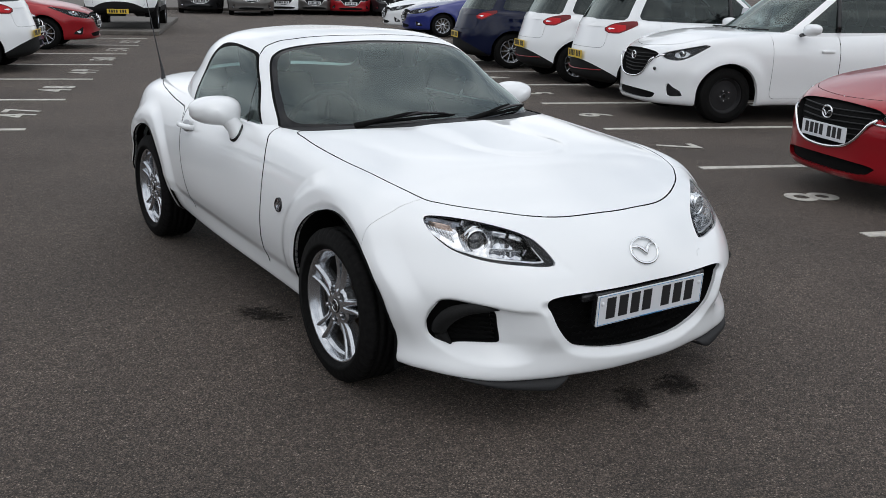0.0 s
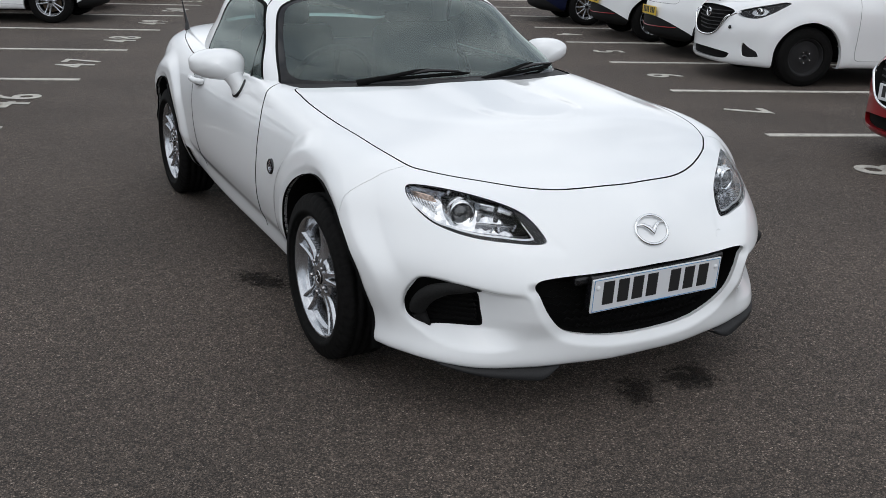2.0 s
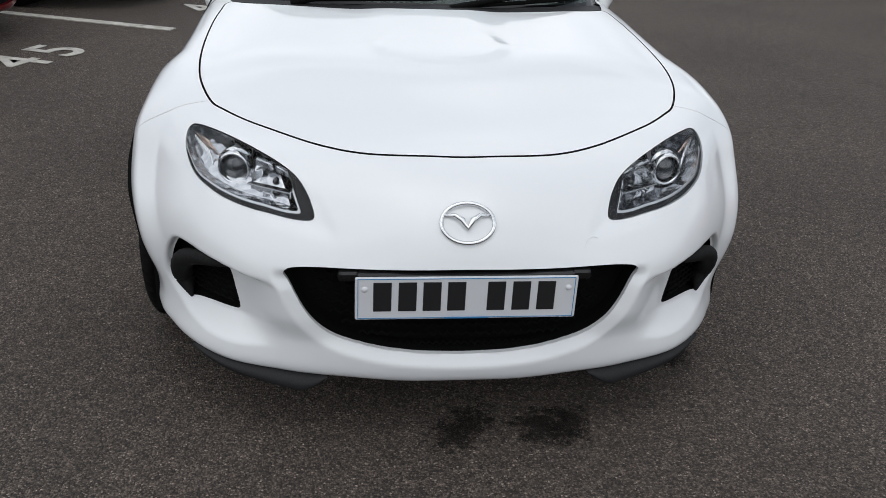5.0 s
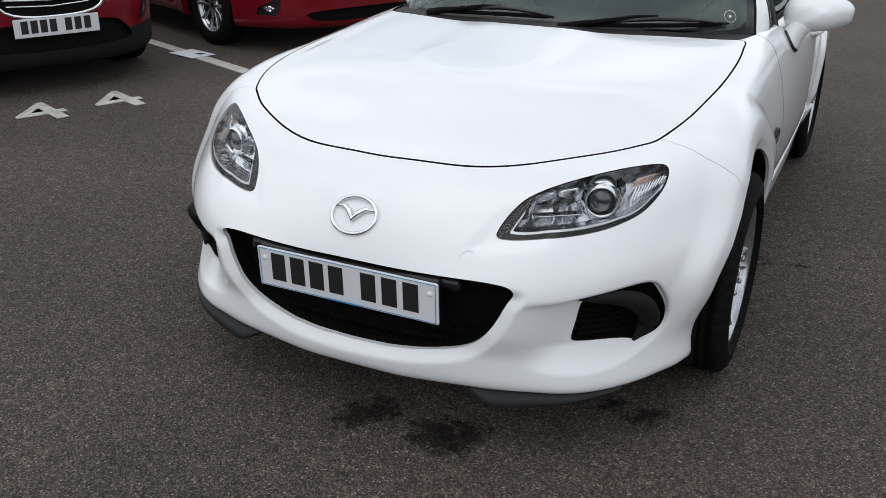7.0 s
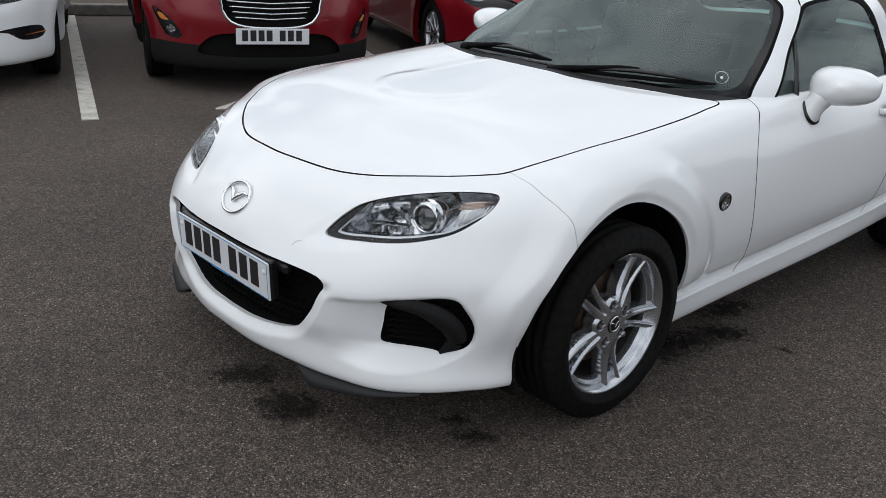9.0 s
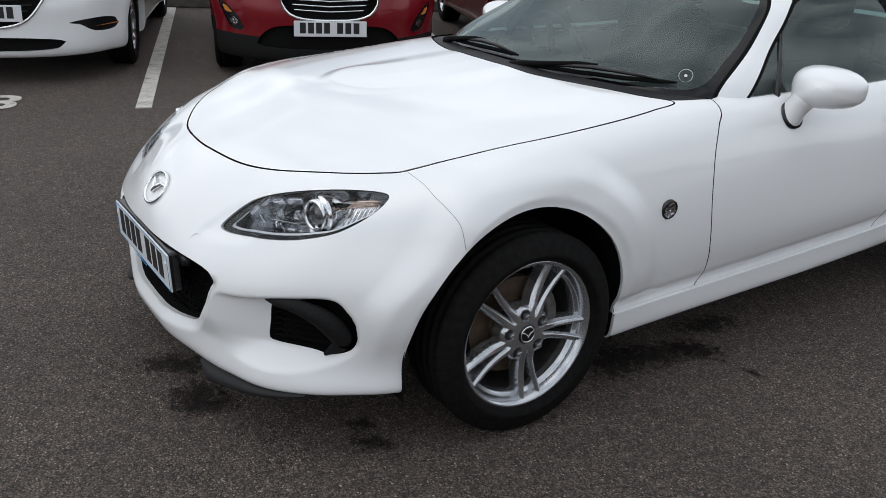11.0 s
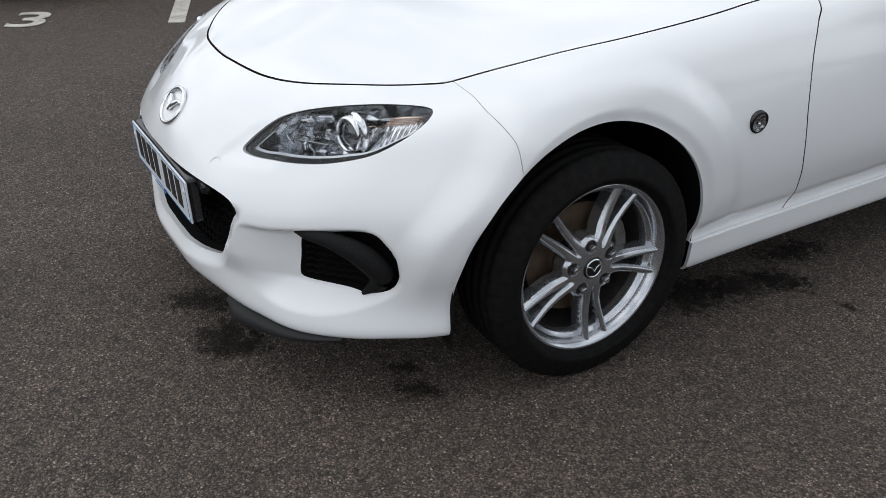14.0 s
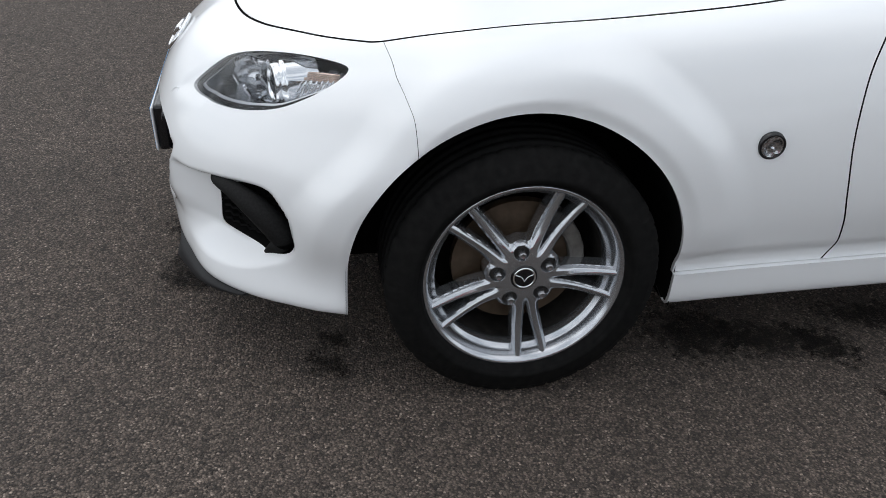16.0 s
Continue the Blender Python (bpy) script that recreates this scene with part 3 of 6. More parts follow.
def wheel_meshes(style, tyre_r, half, rim_r):
    """The meshes of one wheel, its axle along x and its outer face towards +x."""
    key = (style, tyre_r, half, rim_r)
    if key in WHEELS:
        return WHEELS[key]
    out = []

    def keep(name, bm, mat, smooth_it=True, label=""):
        bmesh.ops.recalc_face_normals(bm, faces=bm.faces)
        me = bpy.data.meshes.new(name)
        bm.to_mesh(me)
        bm.free()
        me.materials.append(mat)
        me.polygons.foreach_set("use_smooth", [smooth_it] * len(me.polygons))
        out.append((name, me, label))

    dark = style == "steel"
    metal = PLASTIC if dark else ALLOY
    f = half * 0.86
    bm = bmesh.new()
    R = rim_r
    lathe(bm, [(R + 0.002, f - 0.014), (R + 0.002, f - 0.005), (R - 0.003, f - 0.002), (R - 0.008, f - 0.005), (R - 0.013, f - 0.014), (R - 0.020, f - 0.026), (R - 0.021, f - 0.034), (R - 0.029, f - 0.037), (R - 0.031, f - 0.042), (R - 0.032, f - 0.062)], steps=72)
    spokes = []
    if style == "steel":
        lathe(bm, [(0.0, f - 0.03), (0.05, f - 0.028), (0.075, f - 0.02), (0.12, f - 0.05), (0.15, f - 0.035), (R - 0.018, f - 0.045)], steps=40)
    elif style != "twin":
        n = 10 if style == "ten" else 5
        for i in range(n):
            a = radians(90 + 360 / n * i)
            for sgn in ((-1, 1) if n == 5 else (0,)):
                spokes.append((a, sgn * 0.012, sgn * 0.034, 0.026, 0.020, f - 0.022, f - 0.006))
        lathe(bm, [(0.0, f - 0.028), (0.05, f - 0.024), (0.066, f - 0.03), (0.068, f - 0.06)], steps=32)
    keep("wheel", bm, metal)
    bm = bmesh.new()
    lathe(bm, [(R - 0.0315, f - 0.061), (R - 0.034, f - 0.09), (R - 0.034, -half * 0.8)], steps=48)
    keep("barrel", bm, RECESS_DARK, label="dark grey inner barrel")
    if style == "twin":
        for name, v, q in cast_face(R, f):
            bm = bmesh.new()
            vs = [bm.verts.new(p) for p in v]
            for c in q:
                bm.faces.new([vs[k] for k in c])
            bmesh.ops.remove_doubles(bm, verts=bm.verts, dist=0.0002)
            for e in bm.edges:
                if e.calc_face_angle(0) > 0.9:
                    e.smooth = False
            keep(name, bm, metal)
    for a, o0, o1, w0, w1, x0, x1 in spokes:
        bm = bmesh.new()
        spoke(bm, a, 0.040, R - 0.006, o0, o1, w0, w1, x0, x1, 0.036)
        keep("spoke", bm, metal)
    bm = bmesh.new()
    T = tyre_r
    prof = [(R - 0.02, -half * 0.8), (R + 0.01, -half * 0.95), (R + 0.045, -half), (T - 0.02, -half * 0.93), (T - 0.004, -half * 0.80), (T, -half * 0.70)]
    for gx in (-0.45, -0.12, 0.2, 0.52):
        prof += [(T, half * (gx - 0.06)), (T - 0.007, half * (gx - 0.05)), (T - 0.007, half * (gx + 0.05)), (T, half * (gx + 0.06))]
    prof += [(T, half * 0.72), (T - 0.004, half * 0.80), (T - 0.010, half * 0.86), (T - 0.022, half * 0.93), (T - 0.024, half * 0.945), (T - 0.05, half * 0.985), (T - 0.052, half), (T - 0.066, half), (R + 0.012, half * 0.97), (R + 0.006, half * 0.94), (R + 0.003, half * 0.88), (R, half * 0.8)]
    lathe(bm, prof, steps=288 if style == "twin" else 96)
    if style == "twin":
        # cross grooves in the shoulder of the tread
        for v in bm.verts:
            rad, k = math.hypot(v.co.y, v.co.z), round(math.atan2(v.co.z, v.co.y) / (2 * math.pi) * 288)
            if k % 6 == 0 and abs(v.co.x) > half * 0.57 and rad > T - 0.023:
                v.co.y *= 1 - 0.0035 / rad
                v.co.z *= 1 - 0.0035 / rad
    keep("tyre", bm, RUBBER)
    bm = bmesh.new()
    c = f + 0.016 if style == "twin" else f
    lathe(bm, [(0.0, c - 0.026), (0.016, c - 0.025), (0.026, c - 0.027), (0.0295, c - 0.031), (0.030, c - 0.045)], steps=28)
    keep("centre_cap", bm, BLACK)
    if style == "twin":
        bm = bmesh.new()
        lathe(bm, [(0.0205, c - 0.026), (0.0225, c - 0.0235), (0.0245, c - 0.026)], steps=28)
        tube(bm, [(c - 0.025, -0.019, 0.008), (c - 0.024, -0.007, 0.004), (c - 0.024, 0.0, -0.008), (c - 0.024, 0.007, 0.004), (c - 0.025, 0.019, 0.008)], 0.0014, 6)
        keep("cap_emblem", bm, CHROME, label="chrome winged emblem ring")
    for i in range(5 if style in ("twin", "steel") else 0):
        a = radians(TURN + 36 + 72 * i)
        bm = bmesh.new()
        lathe(bm, [(0.0, 0.010), (0.007, 0.010), (0.0085, 0.006), (0.0085, -0.02)], Matrix.Translation((f - 0.014, 0.0572 * math.cos(a), 0.0572 * math.sin(a))), steps=6)
        lathe(bm, [(0.0, 0.0102), (0.0055, 0.0118), (0.0072, 0.0100)], Matrix.Translation((f - 0.014, 0.0572 * math.cos(a), 0.0572 * math.sin(a))), steps=12)
        keep("wheel_nut", bm, NUT, False)
        # The ring's dark colour paints in the shade of the recess.
        bm = bmesh.new()
        lathe(bm, [(0.008, 0.0), (0.0145, 0.0006), (0.0155, -0.006)], Matrix.Translation((f - 0.0235, 0.0572 * math.cos(a), 0.0572 * math.sin(a))), steps=16)
        keep("nut_recess_shade", bm, RECESS_DARK, False, "dark ring for the shade in the nut recess")
    bm = bmesh.new()
    lathe(bm, [(0.06, f - 0.075), (0.075, f - 0.075), (0.08, f - 0.085), (0.142, f - 0.085), (0.142, f - 0.108), (0.06, f - 0.108)], steps=40)
    keep("brake_disc", bm, DISC, False, "rust-tinged brake disc")
    if style == "twin":
        bm = bmesh.new()
        for k in range(5):
            a = radians(10 + 11 * k)
            box(bm, (0.05, 0.034, 0.052), Matrix.Translation((f - 0.09, 0.128 * math.cos(a), 0.128 * math.sin(a))) @ Matrix.Rotation(a, 4, "X"), 0.007)
        keep("brake_caliper", bm, CASTING, False, "grey cast brake caliper")
    bm = bmesh.new()
    lathe(bm, [(0.0, -half * 0.6), (R - 0.03, -half * 0.6)], steps=32)
    keep("back_plate", bm, LINER, False)
    WHEELS[key] = out
    return out


def put_wheel(parent, x, y, z, style, tyre_r=0.302, half=0.1025, rim_r=0.221, turn=0.0):
    first = None
    m = pose(x, y, z, turn, 0, 0 if x > 0 else 180)
    for name, me, label in wheel_meshes(style, tyre_r, half, rim_r):
        ob = new(name, me)
        tagged(ob, label)
        if first is None:
            ob.parent, ob.matrix_basis, first = parent, m, ob
        else:
            ob.parent = first
    return first


# ---- small parts shared by the cars ----
BARS = {}


def number_plate(parent, y, z, mat, tilt=0.0, face=-1, x=0.0):
    """A plate with bars for its characters, facing the front (face -1) or the rear."""
    m = pose(x, y, z, tilt * -face, 0, 0 if face < 0 else 180)
    bm = bmesh.new()
    box(bm, (0.52, 0.006, 0.111), m, 0.004)
    p = part("number_plate", bm, mat, parent, "white number plate" if mat is PLATE_W else "yellow number plate")
    if "bar" not in BARS:
        bm = bmesh.new()
        box(bm, (0.042, 0.002, 0.076), Matrix(), 0.0008, 1)
        BARS["bar"] = bpy.data.meshes.new("character_bar")
        bm.to_mesh(BARS["bar"])
        bm.free()
        BARS["bar"].materials.append(INK)
    for c in (-0.205, -0.147, -0.09, -0.033, 0.06, 0.119, 0.178):
        ob = new("character_bar", BARS["bar"])
        ob.parent, ob.matrix_basis = p, m @ Matrix.Translation((c + 0.008, -0.0035, 0.005))
    return p


def seat(parent, x, y, z):
    bm = bmesh.new()
    box(bm, (0.48, 0.50, 0.16), pose(x, y, z + 0.08, 8), 0.05, 3)
    box(bm, (0.46, 0.13, 0.60), pose(x, y + 0.30, z + 0.42, -18), 0.05, 3)
    box(bm, (0.27, 0.10, 0.20), pose(x, y + 0.45, z + 0.80, -14), 0.04, 3)
    return part("seat", bm, CLOTH, parent, "black cloth seat with headrest", True)


def steering_wheel(parent, x, y, z):
    bm = bmesh.new()
    m = pose(x, y, z, -65)
    tube(bm, [m @ Vector((0.18 * math.cos(a), 0.18 * math.sin(a), 0)) for a in np.linspace(0, 2 * math.pi, 33)[:-1]], 0.015, 8, True)
    for a in (0.0, math.pi, -math.pi / 2):
        tube(bm, [m @ Vector((0.03 * math.cos(a), 0.03 * math.sin(a), -0.03)), m @ Vector((0.18 * math.cos(a), 0.18 * math.sin(a), 0))], 0.014, 6)
    lathe(bm, [(0, 0.0), (0.06, -0.005), (0.07, -0.04)], m @ pose(0, 0, -0.02, 0, -90), 20)
    return part("steering_wheel", bm, PLASTIC, parent, "dark leather steering wheel", True)


def wing_mirror(parent, side, x, y, z, mat, k=1.0):
    """A rounded mirror housing on a short foot, with its glass facing the rear."""
    bm = bmesh.new()
    rows = []
    for i in range(13):
        t = i / 12
        yy = -0.056 + 0.112 * t
        q = math.sqrt(max(0.0, 1 - (1 - min(t * 1.25, 1)) ** 2.4)) if t < 0.8 else 1 - 0.10 * ((t - 0.8) / 0.2) ** 2
        rows.append([bm.verts.new((side * (0.015 * (1 - t) + k * q * (0.105 * math.copysign(abs(math.cos(a)) ** 0.8, math.cos(a)) + 0.012 * math.sin(a))), yy * k, k * q * (0.068 * (1 - (0.42 if math.sin(a) > 0 else 0.20) * (1 + math.cos(a)) / 2) * math.copysign(abs(math.sin(a)) ** (0.85 if math.sin(a) > 0 else 0.60), math.sin(a)) - 0.007 * (1 + math.cos(a))))) for a in np.linspace(0, 2 * math.pi, 25)[:-1]])
    for p, q in zip(rows, rows[1:]):
        for j in range(24):
            bm.faces.new((p[j], p[(j + 1) % 24], q[(j + 1) % 24], q[j]))
    bm.faces.new(rows[0])
    bmesh.ops.transform(bm, matrix=pose(x, y, z, 0, side * -7, side * 8), verts=bm.verts)
    m = part("wing_mirror", bm, mat, parent, "", True)
    bm = bmesh.new()
    lathe(bm, [(0.0, 0), (0.9, 0.004), (1.0, 0.012)], pose(x, y + 0.046 * k, z - 0.012 * k, 0, 0, 90 + side * 8) @ Matrix.Diagonal((1, 0.076 * k, 0.042 * k, 1)), 24)
    part("mirror_glass", bm, CHROME, m, "", True)
    return m


# ---- the parked cars round about ----
def parked_car(name, label, mat, place, heading, L=4.06, W=1.70, H=1.50, wb=2.57, fo=0.80, nose=0.72, cowl=0.98, belt=0.98, tail=1.02,
               cowl_y=0.48, roof_f=1.25, roof_r=None, deck=None, style="ten", plate=PLATE_W, face="grille", cladding=False, fog="triangle", plate_z=None, tyre=0.305, grille_w=0.42, lift=0.0, drop=0.33, foot=0.6, bars=6, sticker=False, spoiler=False, plate_x=0.0, group="parked cars"):
    """A whole parked car: lofted body with cut wheel arches, cabin with cut windows, lamps, grille, plates, wheels and seats."""
    root = empty(name, Matrix.Translation((*place, 0)) @ pose(0, 0, 0, 0, 0, heading), label, "car", group)
    w = W / 2
    te = L - fo
    ky = [-fo, 0.0, cowl_y, wb * 0.6, wb, te]
    zb = 0.17 if cladding else 0.19

    def ring(inset, wf, ef, z, rin, er=2.25, af=0.15):
        return dict(yf=-fo + inset, yr=te - rin, af=af, ar=wb - 0.05, ef=ef, er=er, w=([-fo, 0.0, wb * 0.5, wb, te], [w * wf * 0.985, w * wf, w * wf, w * wf, w * wf * 0.93]), z=(ky, z))

    top = tail
    rings = [
        ring(0.16, 0.86, 2.6, [0.20 + lift] * 6, 0.2),
        ring(0.03, 0.95, 2.7, [q + lift for q in (zb, zb, 0.20, 0.20, 0.22, 0.26)], 0.05),
        ring(0.00, 0.985, 2.7, [q + lift * 0.9 for q in (0.36, 0.36, 0.36, 0.36, 0.38, 0.40)], 0.0),
        ring(0.00, 1.0, 2.7, [q + lift * 0.8 for q in (0.52, 0.54, 0.54, 0.54, 0.56, 0.58)], 0.01),
        ring(0.05, 1.0, 2.6, [nose - 0.06] + [q + lift * 0.7 for q in (0.70, 0.73, 0.74, 0.75, 0.76)], 0.06),
        ring(0.16, 0.965, 2.5, [nose, nose + 0.10, cowl - 0.12, belt - 0.10, top - 0.10, top - 0.10], 0.11),
        ring(0.36, 0.87, 2.3, [nose + 0.06, nose + 0.15, cowl - 0.02, belt, top, top], 0.15),
        ring(0.56, 0.50, 2.2, [nose + 0.10, nose + 0.19, cowl + 0.02, belt + 0.02, top + 0.01, top], 0.20),
        ring(0.72, 0.0, 2.2, [nose + 0.12, nose + 0.21, cowl + 0.04, belt + 0.03, top + 0.02, top], 0.24),
    ]
    P, S, V = loft(rings, 34, 60, 16, 44)
    x, y, z = P[..., 0], P[..., 1], P[..., 2]
    for cy in (0.0, wb):
        r = np.hypot(y - cy, z - tyre)
        P[..., 0] += 0.03 * smooth(0.52, 0.40, r) * smooth(0.45, 0.7, x) * smooth(0.9, 0.75, z)
    b = grid_shell(P, S, V)

    def arch(v, cy):
        dy, dz = v[:, 1] - cy, v[:, 2] - tyre
        return np.where(v[:, 0] > 0.45, np.where(dz > 0, np.hypot(dy, dz), np.abs(dy)) - (tyre + 0.055), 1.0)

    for cy in (0.0, wb):
        _, b, seg = b.cut(arch(b.v, cy))
        b.lip(seg, (-0.05, 0, 0))
    # grille, lower intake and lamps
    gw = grille_w
    if face == "grille":
        shape = rounded([(-gw, nose - 0.04), (0, nose - 0.01), (gw, nose - 0.04), (gw * 0.93, nose - 0.14), (gw * foot, nose - drop + 0.04), (0, nose - drop), (-gw * foot, nose - drop + 0.04), (-gw * 0.93, nose - 0.14)], 5)
        g, b, seg = b.cut(outline_where(b.v[:, 0], b.v[:, 2], shape, b.v[:, 1] < -0.2))
        edge_strip(seg, (0, 0.05, 0)).build("grille_edge", GAP, root)
        g.build("grille", GAP, root, "black mesh grille", shift=(0, 0.045, 0))
        for k in range(bars):
            bm = bmesh.new()
            zz = nose - 0.07 - (drop - 0.09) / bars * k
            hw = gw * (0.96 - (0.98 - foot) * 1.15 * k / bars)
            tube(bm, [(q * hw, -fo + 0.035 + 0.12 * (q * hw) ** 2 / 0.2 * 0.6 + max(0, (zz - nose + 0.16)) * 0.35, zz + 0.012 * abs(q)) for q in np.linspace(-1, 1, 9)], 0.006, 6)
            part("grille_bar", bm, PLASTIC if not cladding else CHROME, root, "", True)
        bm = bmesh.new()
        low = shape[(shape[:, 1] < nose - 0.08)]
        low = low[np.argsort(np.arctan2(low[:, 0], -(low[:, 1] - nose + 0.05)))]
        tube(bm, [(a, -fo - 0.004 + 0.55 * abs(a) ** 2.6 + (0.10 if zz > nose - 0.12 else 0) * (zz - nose + 0.12) / 0.12, zz) for a, zz in low], 0.011, 6)
        part("grille_surround", bm, CHROME, root, "chrome grille surround", True)
        bm = bmesh.new()
        tube(bm, [(0.055 * math.cos(a), -fo + 0.028, nose - 0.095 + 0.043 * math.sin(a)) for a in np.linspace(0, 2 * math.pi, 25)[:-1]], 0.007, 6, True)
        tube(bm, [(-0.048, -fo + 0.024, nose - 0.08), (-0.02, -fo + 0.02, nose - 0.09), (0, -fo + 0.02, nose - 0.12), (0.02, -fo + 0.02, nose - 0.09), (0.048, -fo + 0.024, nose - 0.08)], 0.005, 6)
        part("bonnet_badge", bm, CHROME, root, "chrome oval badge", True)
    if cladding:
        shape = rounded([(-0.52, 0.30), (-0.44, 0.40), (-0.3, 0.435), (0, 0.44), (0.3, 0.435), (0.44, 0.40), (0.52, 0.30), (0.40, 0.27), (0, 0.265), (-0.40, 0.27)], 5)
    else:
        shape = rounded([(-0.50, 0.30), (-0.3, 0.325), (0, 0.33), (0.3, 0.325), (0.50, 0.30), (0.42, 0.245), (0, 0.235), (-0.42, 0.245)], 5)
    g, b, seg = b.cut(outline_where(b.v[:, 0], b.v[:, 2] - lift, shape, b.v[:, 1] < -0.2))
    b.lip(seg, (0, 0.04, 0))
    g.build("lower_intake", GAP, root, "black lower intake", shift=(0, 0.035, 0))
    shape = rounded({
        "triangle": [(w - 0.25, 0.44), (w - 0.20, 0.39), (w - 0.13, 0.33), (w - 0.12, 0.30), (w - 0.18, 0.285), (w - 0.24, 0.30)],
        "slot": [(w - 0.38, 0.415), (w - 0.28, 0.435), (w - 0.15, 0.44), (w - 0.09, 0.41), (w - 0.10, 0.35), (w - 0.22, 0.35), (w - 0.30, 0.40)],
        "diag": [(w - 0.26, 0.385), (w - 0.21, 0.48), (w - 0.12, 0.56), (w - 0.07, 0.575), (w - 0.10, 0.50), (w - 0.15, 0.40), (w - 0.19, 0.375)],
    }[fog], 5)
    g, b, seg = b.cut(outline_where(b.v[:, 0], b.v[:, 2] - lift, shape, b.v[:, 1] < 0.0))
    for s in (1, -1):
        g.build("fog_lamp_bezel", BLACK, root, "", s, (0, 0.012, 0))
        if fog == "diag":
            lit, _, _ = grid_piece(g).cut(np.maximum(outline_where(g.v[:, 0], g.v[:, 2] - lift, shape, g.v[:, 1] < 0.0) + 0.014, np.abs(g.v[:, 2] - 0.515) - 0.024))
            eye, _, _ = grid_piece(g).cut(np.hypot(g.v[:, 0] - (w - 0.185), g.v[:, 2] - 0.435) - 0.030)
            if eye.f:
                eye.build("fog_lamp", REFLECTOR, root, "round clear fog lamp", s, (0.003 * s, 0.006, 0))
        else:
            if fog == "triangle" and L > 4.1:
                eye, _, _ = grid_piece(g).cut(np.hypot(g.v[:, 0] - (w - 0.19), g.v[:, 2] - 0.335) - 0.026)
                if eye.f:
                    eye.build("fog_lamp", REFLECTOR, root, "round clear fog lamp", s, (0.003 * s, 0.006, 0))
            lit, _, _ = grid_piece(g).cut(np.abs(g.v[:, 2] - 0.400) - 0.018 + np.where(g.v[:, 0] < w - 0.28, 1.0, 0.0))
        if fog != "triangle" and lit.f:
            lit.build("fog_indicator", AMBER, root, "amber fog-level indicator", s, (0.004 * s, 0.004, 0))
    b.lip(seg, (0, 0.02, 0))
    hz = nose + 0.0
    slim = L < 4.1
    if slim:
        shape = rounded([(gw + 0.065, hz - 0.05), (w - 0.17, hz + 0.028), (w - 0.075, hz + 0.072), (w - 0.07, hz + 0.035), (w - 0.11, hz - 0.055), (w - 0.18, hz - 0.112), (gw + 0.11, hz - 0.098)], 6)
    else:
        shape = rounded([(gw + 0.02, hz - 0.05), (w - 0.15, hz + 0.045), (w - 0.05, hz + 0.10), (w - 0.06, hz + 0.01), (w - 0.15, hz - 0.095), (gw + 0.08, hz - 0.125)], 6)
    skin_pts = b.v[b.v[:, 1] < 0.1]
    at = lambda qx, qz: float(skin_pts[np.argmin(np.hypot(skin_pts[:, 0] - qx, skin_pts[:, 2] - qz)), 1])
    if face == "grille" and not cladding:
        for s in (1, -1):
            bm = bmesh.new()
            end = ((gw + 0.005, hz - 0.10), (gw + 0.045, hz - 0.070), (gw + 0.10, hz - 0.058)) if slim else ((gw - 0.01, hz - 0.12), (gw + 0.06, hz - 0.128), (gw + 0.16, hz - 0.122))
            tube(bm, [(s * qx, at(qx, qz) - 0.002, qz) for qx, qz in end], [0.014, 0.016, 0.005] if slim else [0.011, 0.010, 0.004], 8)
            part("chrome_wing", bm, CHROME, root, "chrome strip from grille to lamp", True)
    if slim and plate is None:
        bm = bmesh.new()
        lathe(bm, [(0, 0.003), (0.018, 0.004), (0.021, 0.0)], pose(gw + 0.055, at(gw + 0.055, hz - 0.215) - 0.016, hz - 0.215, 0, 0, -90 + 22), 20)
        part("towing_plug", bm, BLACK, root, "round black towing plug", True)
    g, b, seg = b.cut(outline_where(b.v[:, 0], b.v[:, 2], shape, b.v[:, 1] < 0.05))
    b.lip(seg, (0, 0.03, 0))
    bright, dark, _ = grid_piece(g).cut(np.hypot((g.v[:, 0] - (w - 0.20)) / 1.6, (g.v[:, 2] - (hz - (0.042 if slim else 0.02)))) - 0.040)
    for s in (1, -1):
        g.build("headlamp", LENS, root, "clear headlamp", s)
        bright.build("headlamp_bowl", SMOKED, root, "chrome lamp bowl", s, (-0.006 * s, 0.035, -0.006))
        qx, qz = w - 0.20, hz - (0.04 if slim else 0.02)
        bm = bmesh.new()
        lathe(bm, [(0.024, 0.0), (0.026, 0.006), (0.032, 0.006), (0.036, -0.004), (0.038, -0.03)], pose(s * qx, at(qx, qz) + 0.022, qz, 0, 0, -90 + s * 24), 24)
        ring_ob = part("projector_ring", bm, CHROME, root, "chrome projector ring", True)
        bm = bmesh.new()
        lathe(bm, [(0.0, 0.008), (0.012, 0.006), (0.024, -0.002)], pose(s * qx, at(qx, qz) + 0.022, qz, 0, 0, -90 + s * 24), 20)
        part("projector_lens", bm, BULLSEYE, ring_ob, "dark glass projector lens", True)
        dark.build("headlamp_bezel", PRINT, root, "", s, (-0.004 * s, 0.022, -0.004))
    # rear window and rear number plate go on the tailgate
    c0 = belt - 0.06
    rr = roof_r if roof_r else te - 0.45
    yb = te - 0.16 if not deck else deck

    def cring(q, wf, zz, af, ar, ef=2.6, er=2.8):
        yf = cowl_y + (roof_f - cowl_y) * q
        yr = yb + (rr - yb) * q
        return dict(yf=yf, yr=yr, af=af, ar=ar, ef=ef, er=er, w=([0, 1.2, wb, te], [w * wf, w * wf, w * wf, w * wf * 0.92]), z=([cowl_y, wb * 0.7, te], zz))

    rise = H - belt
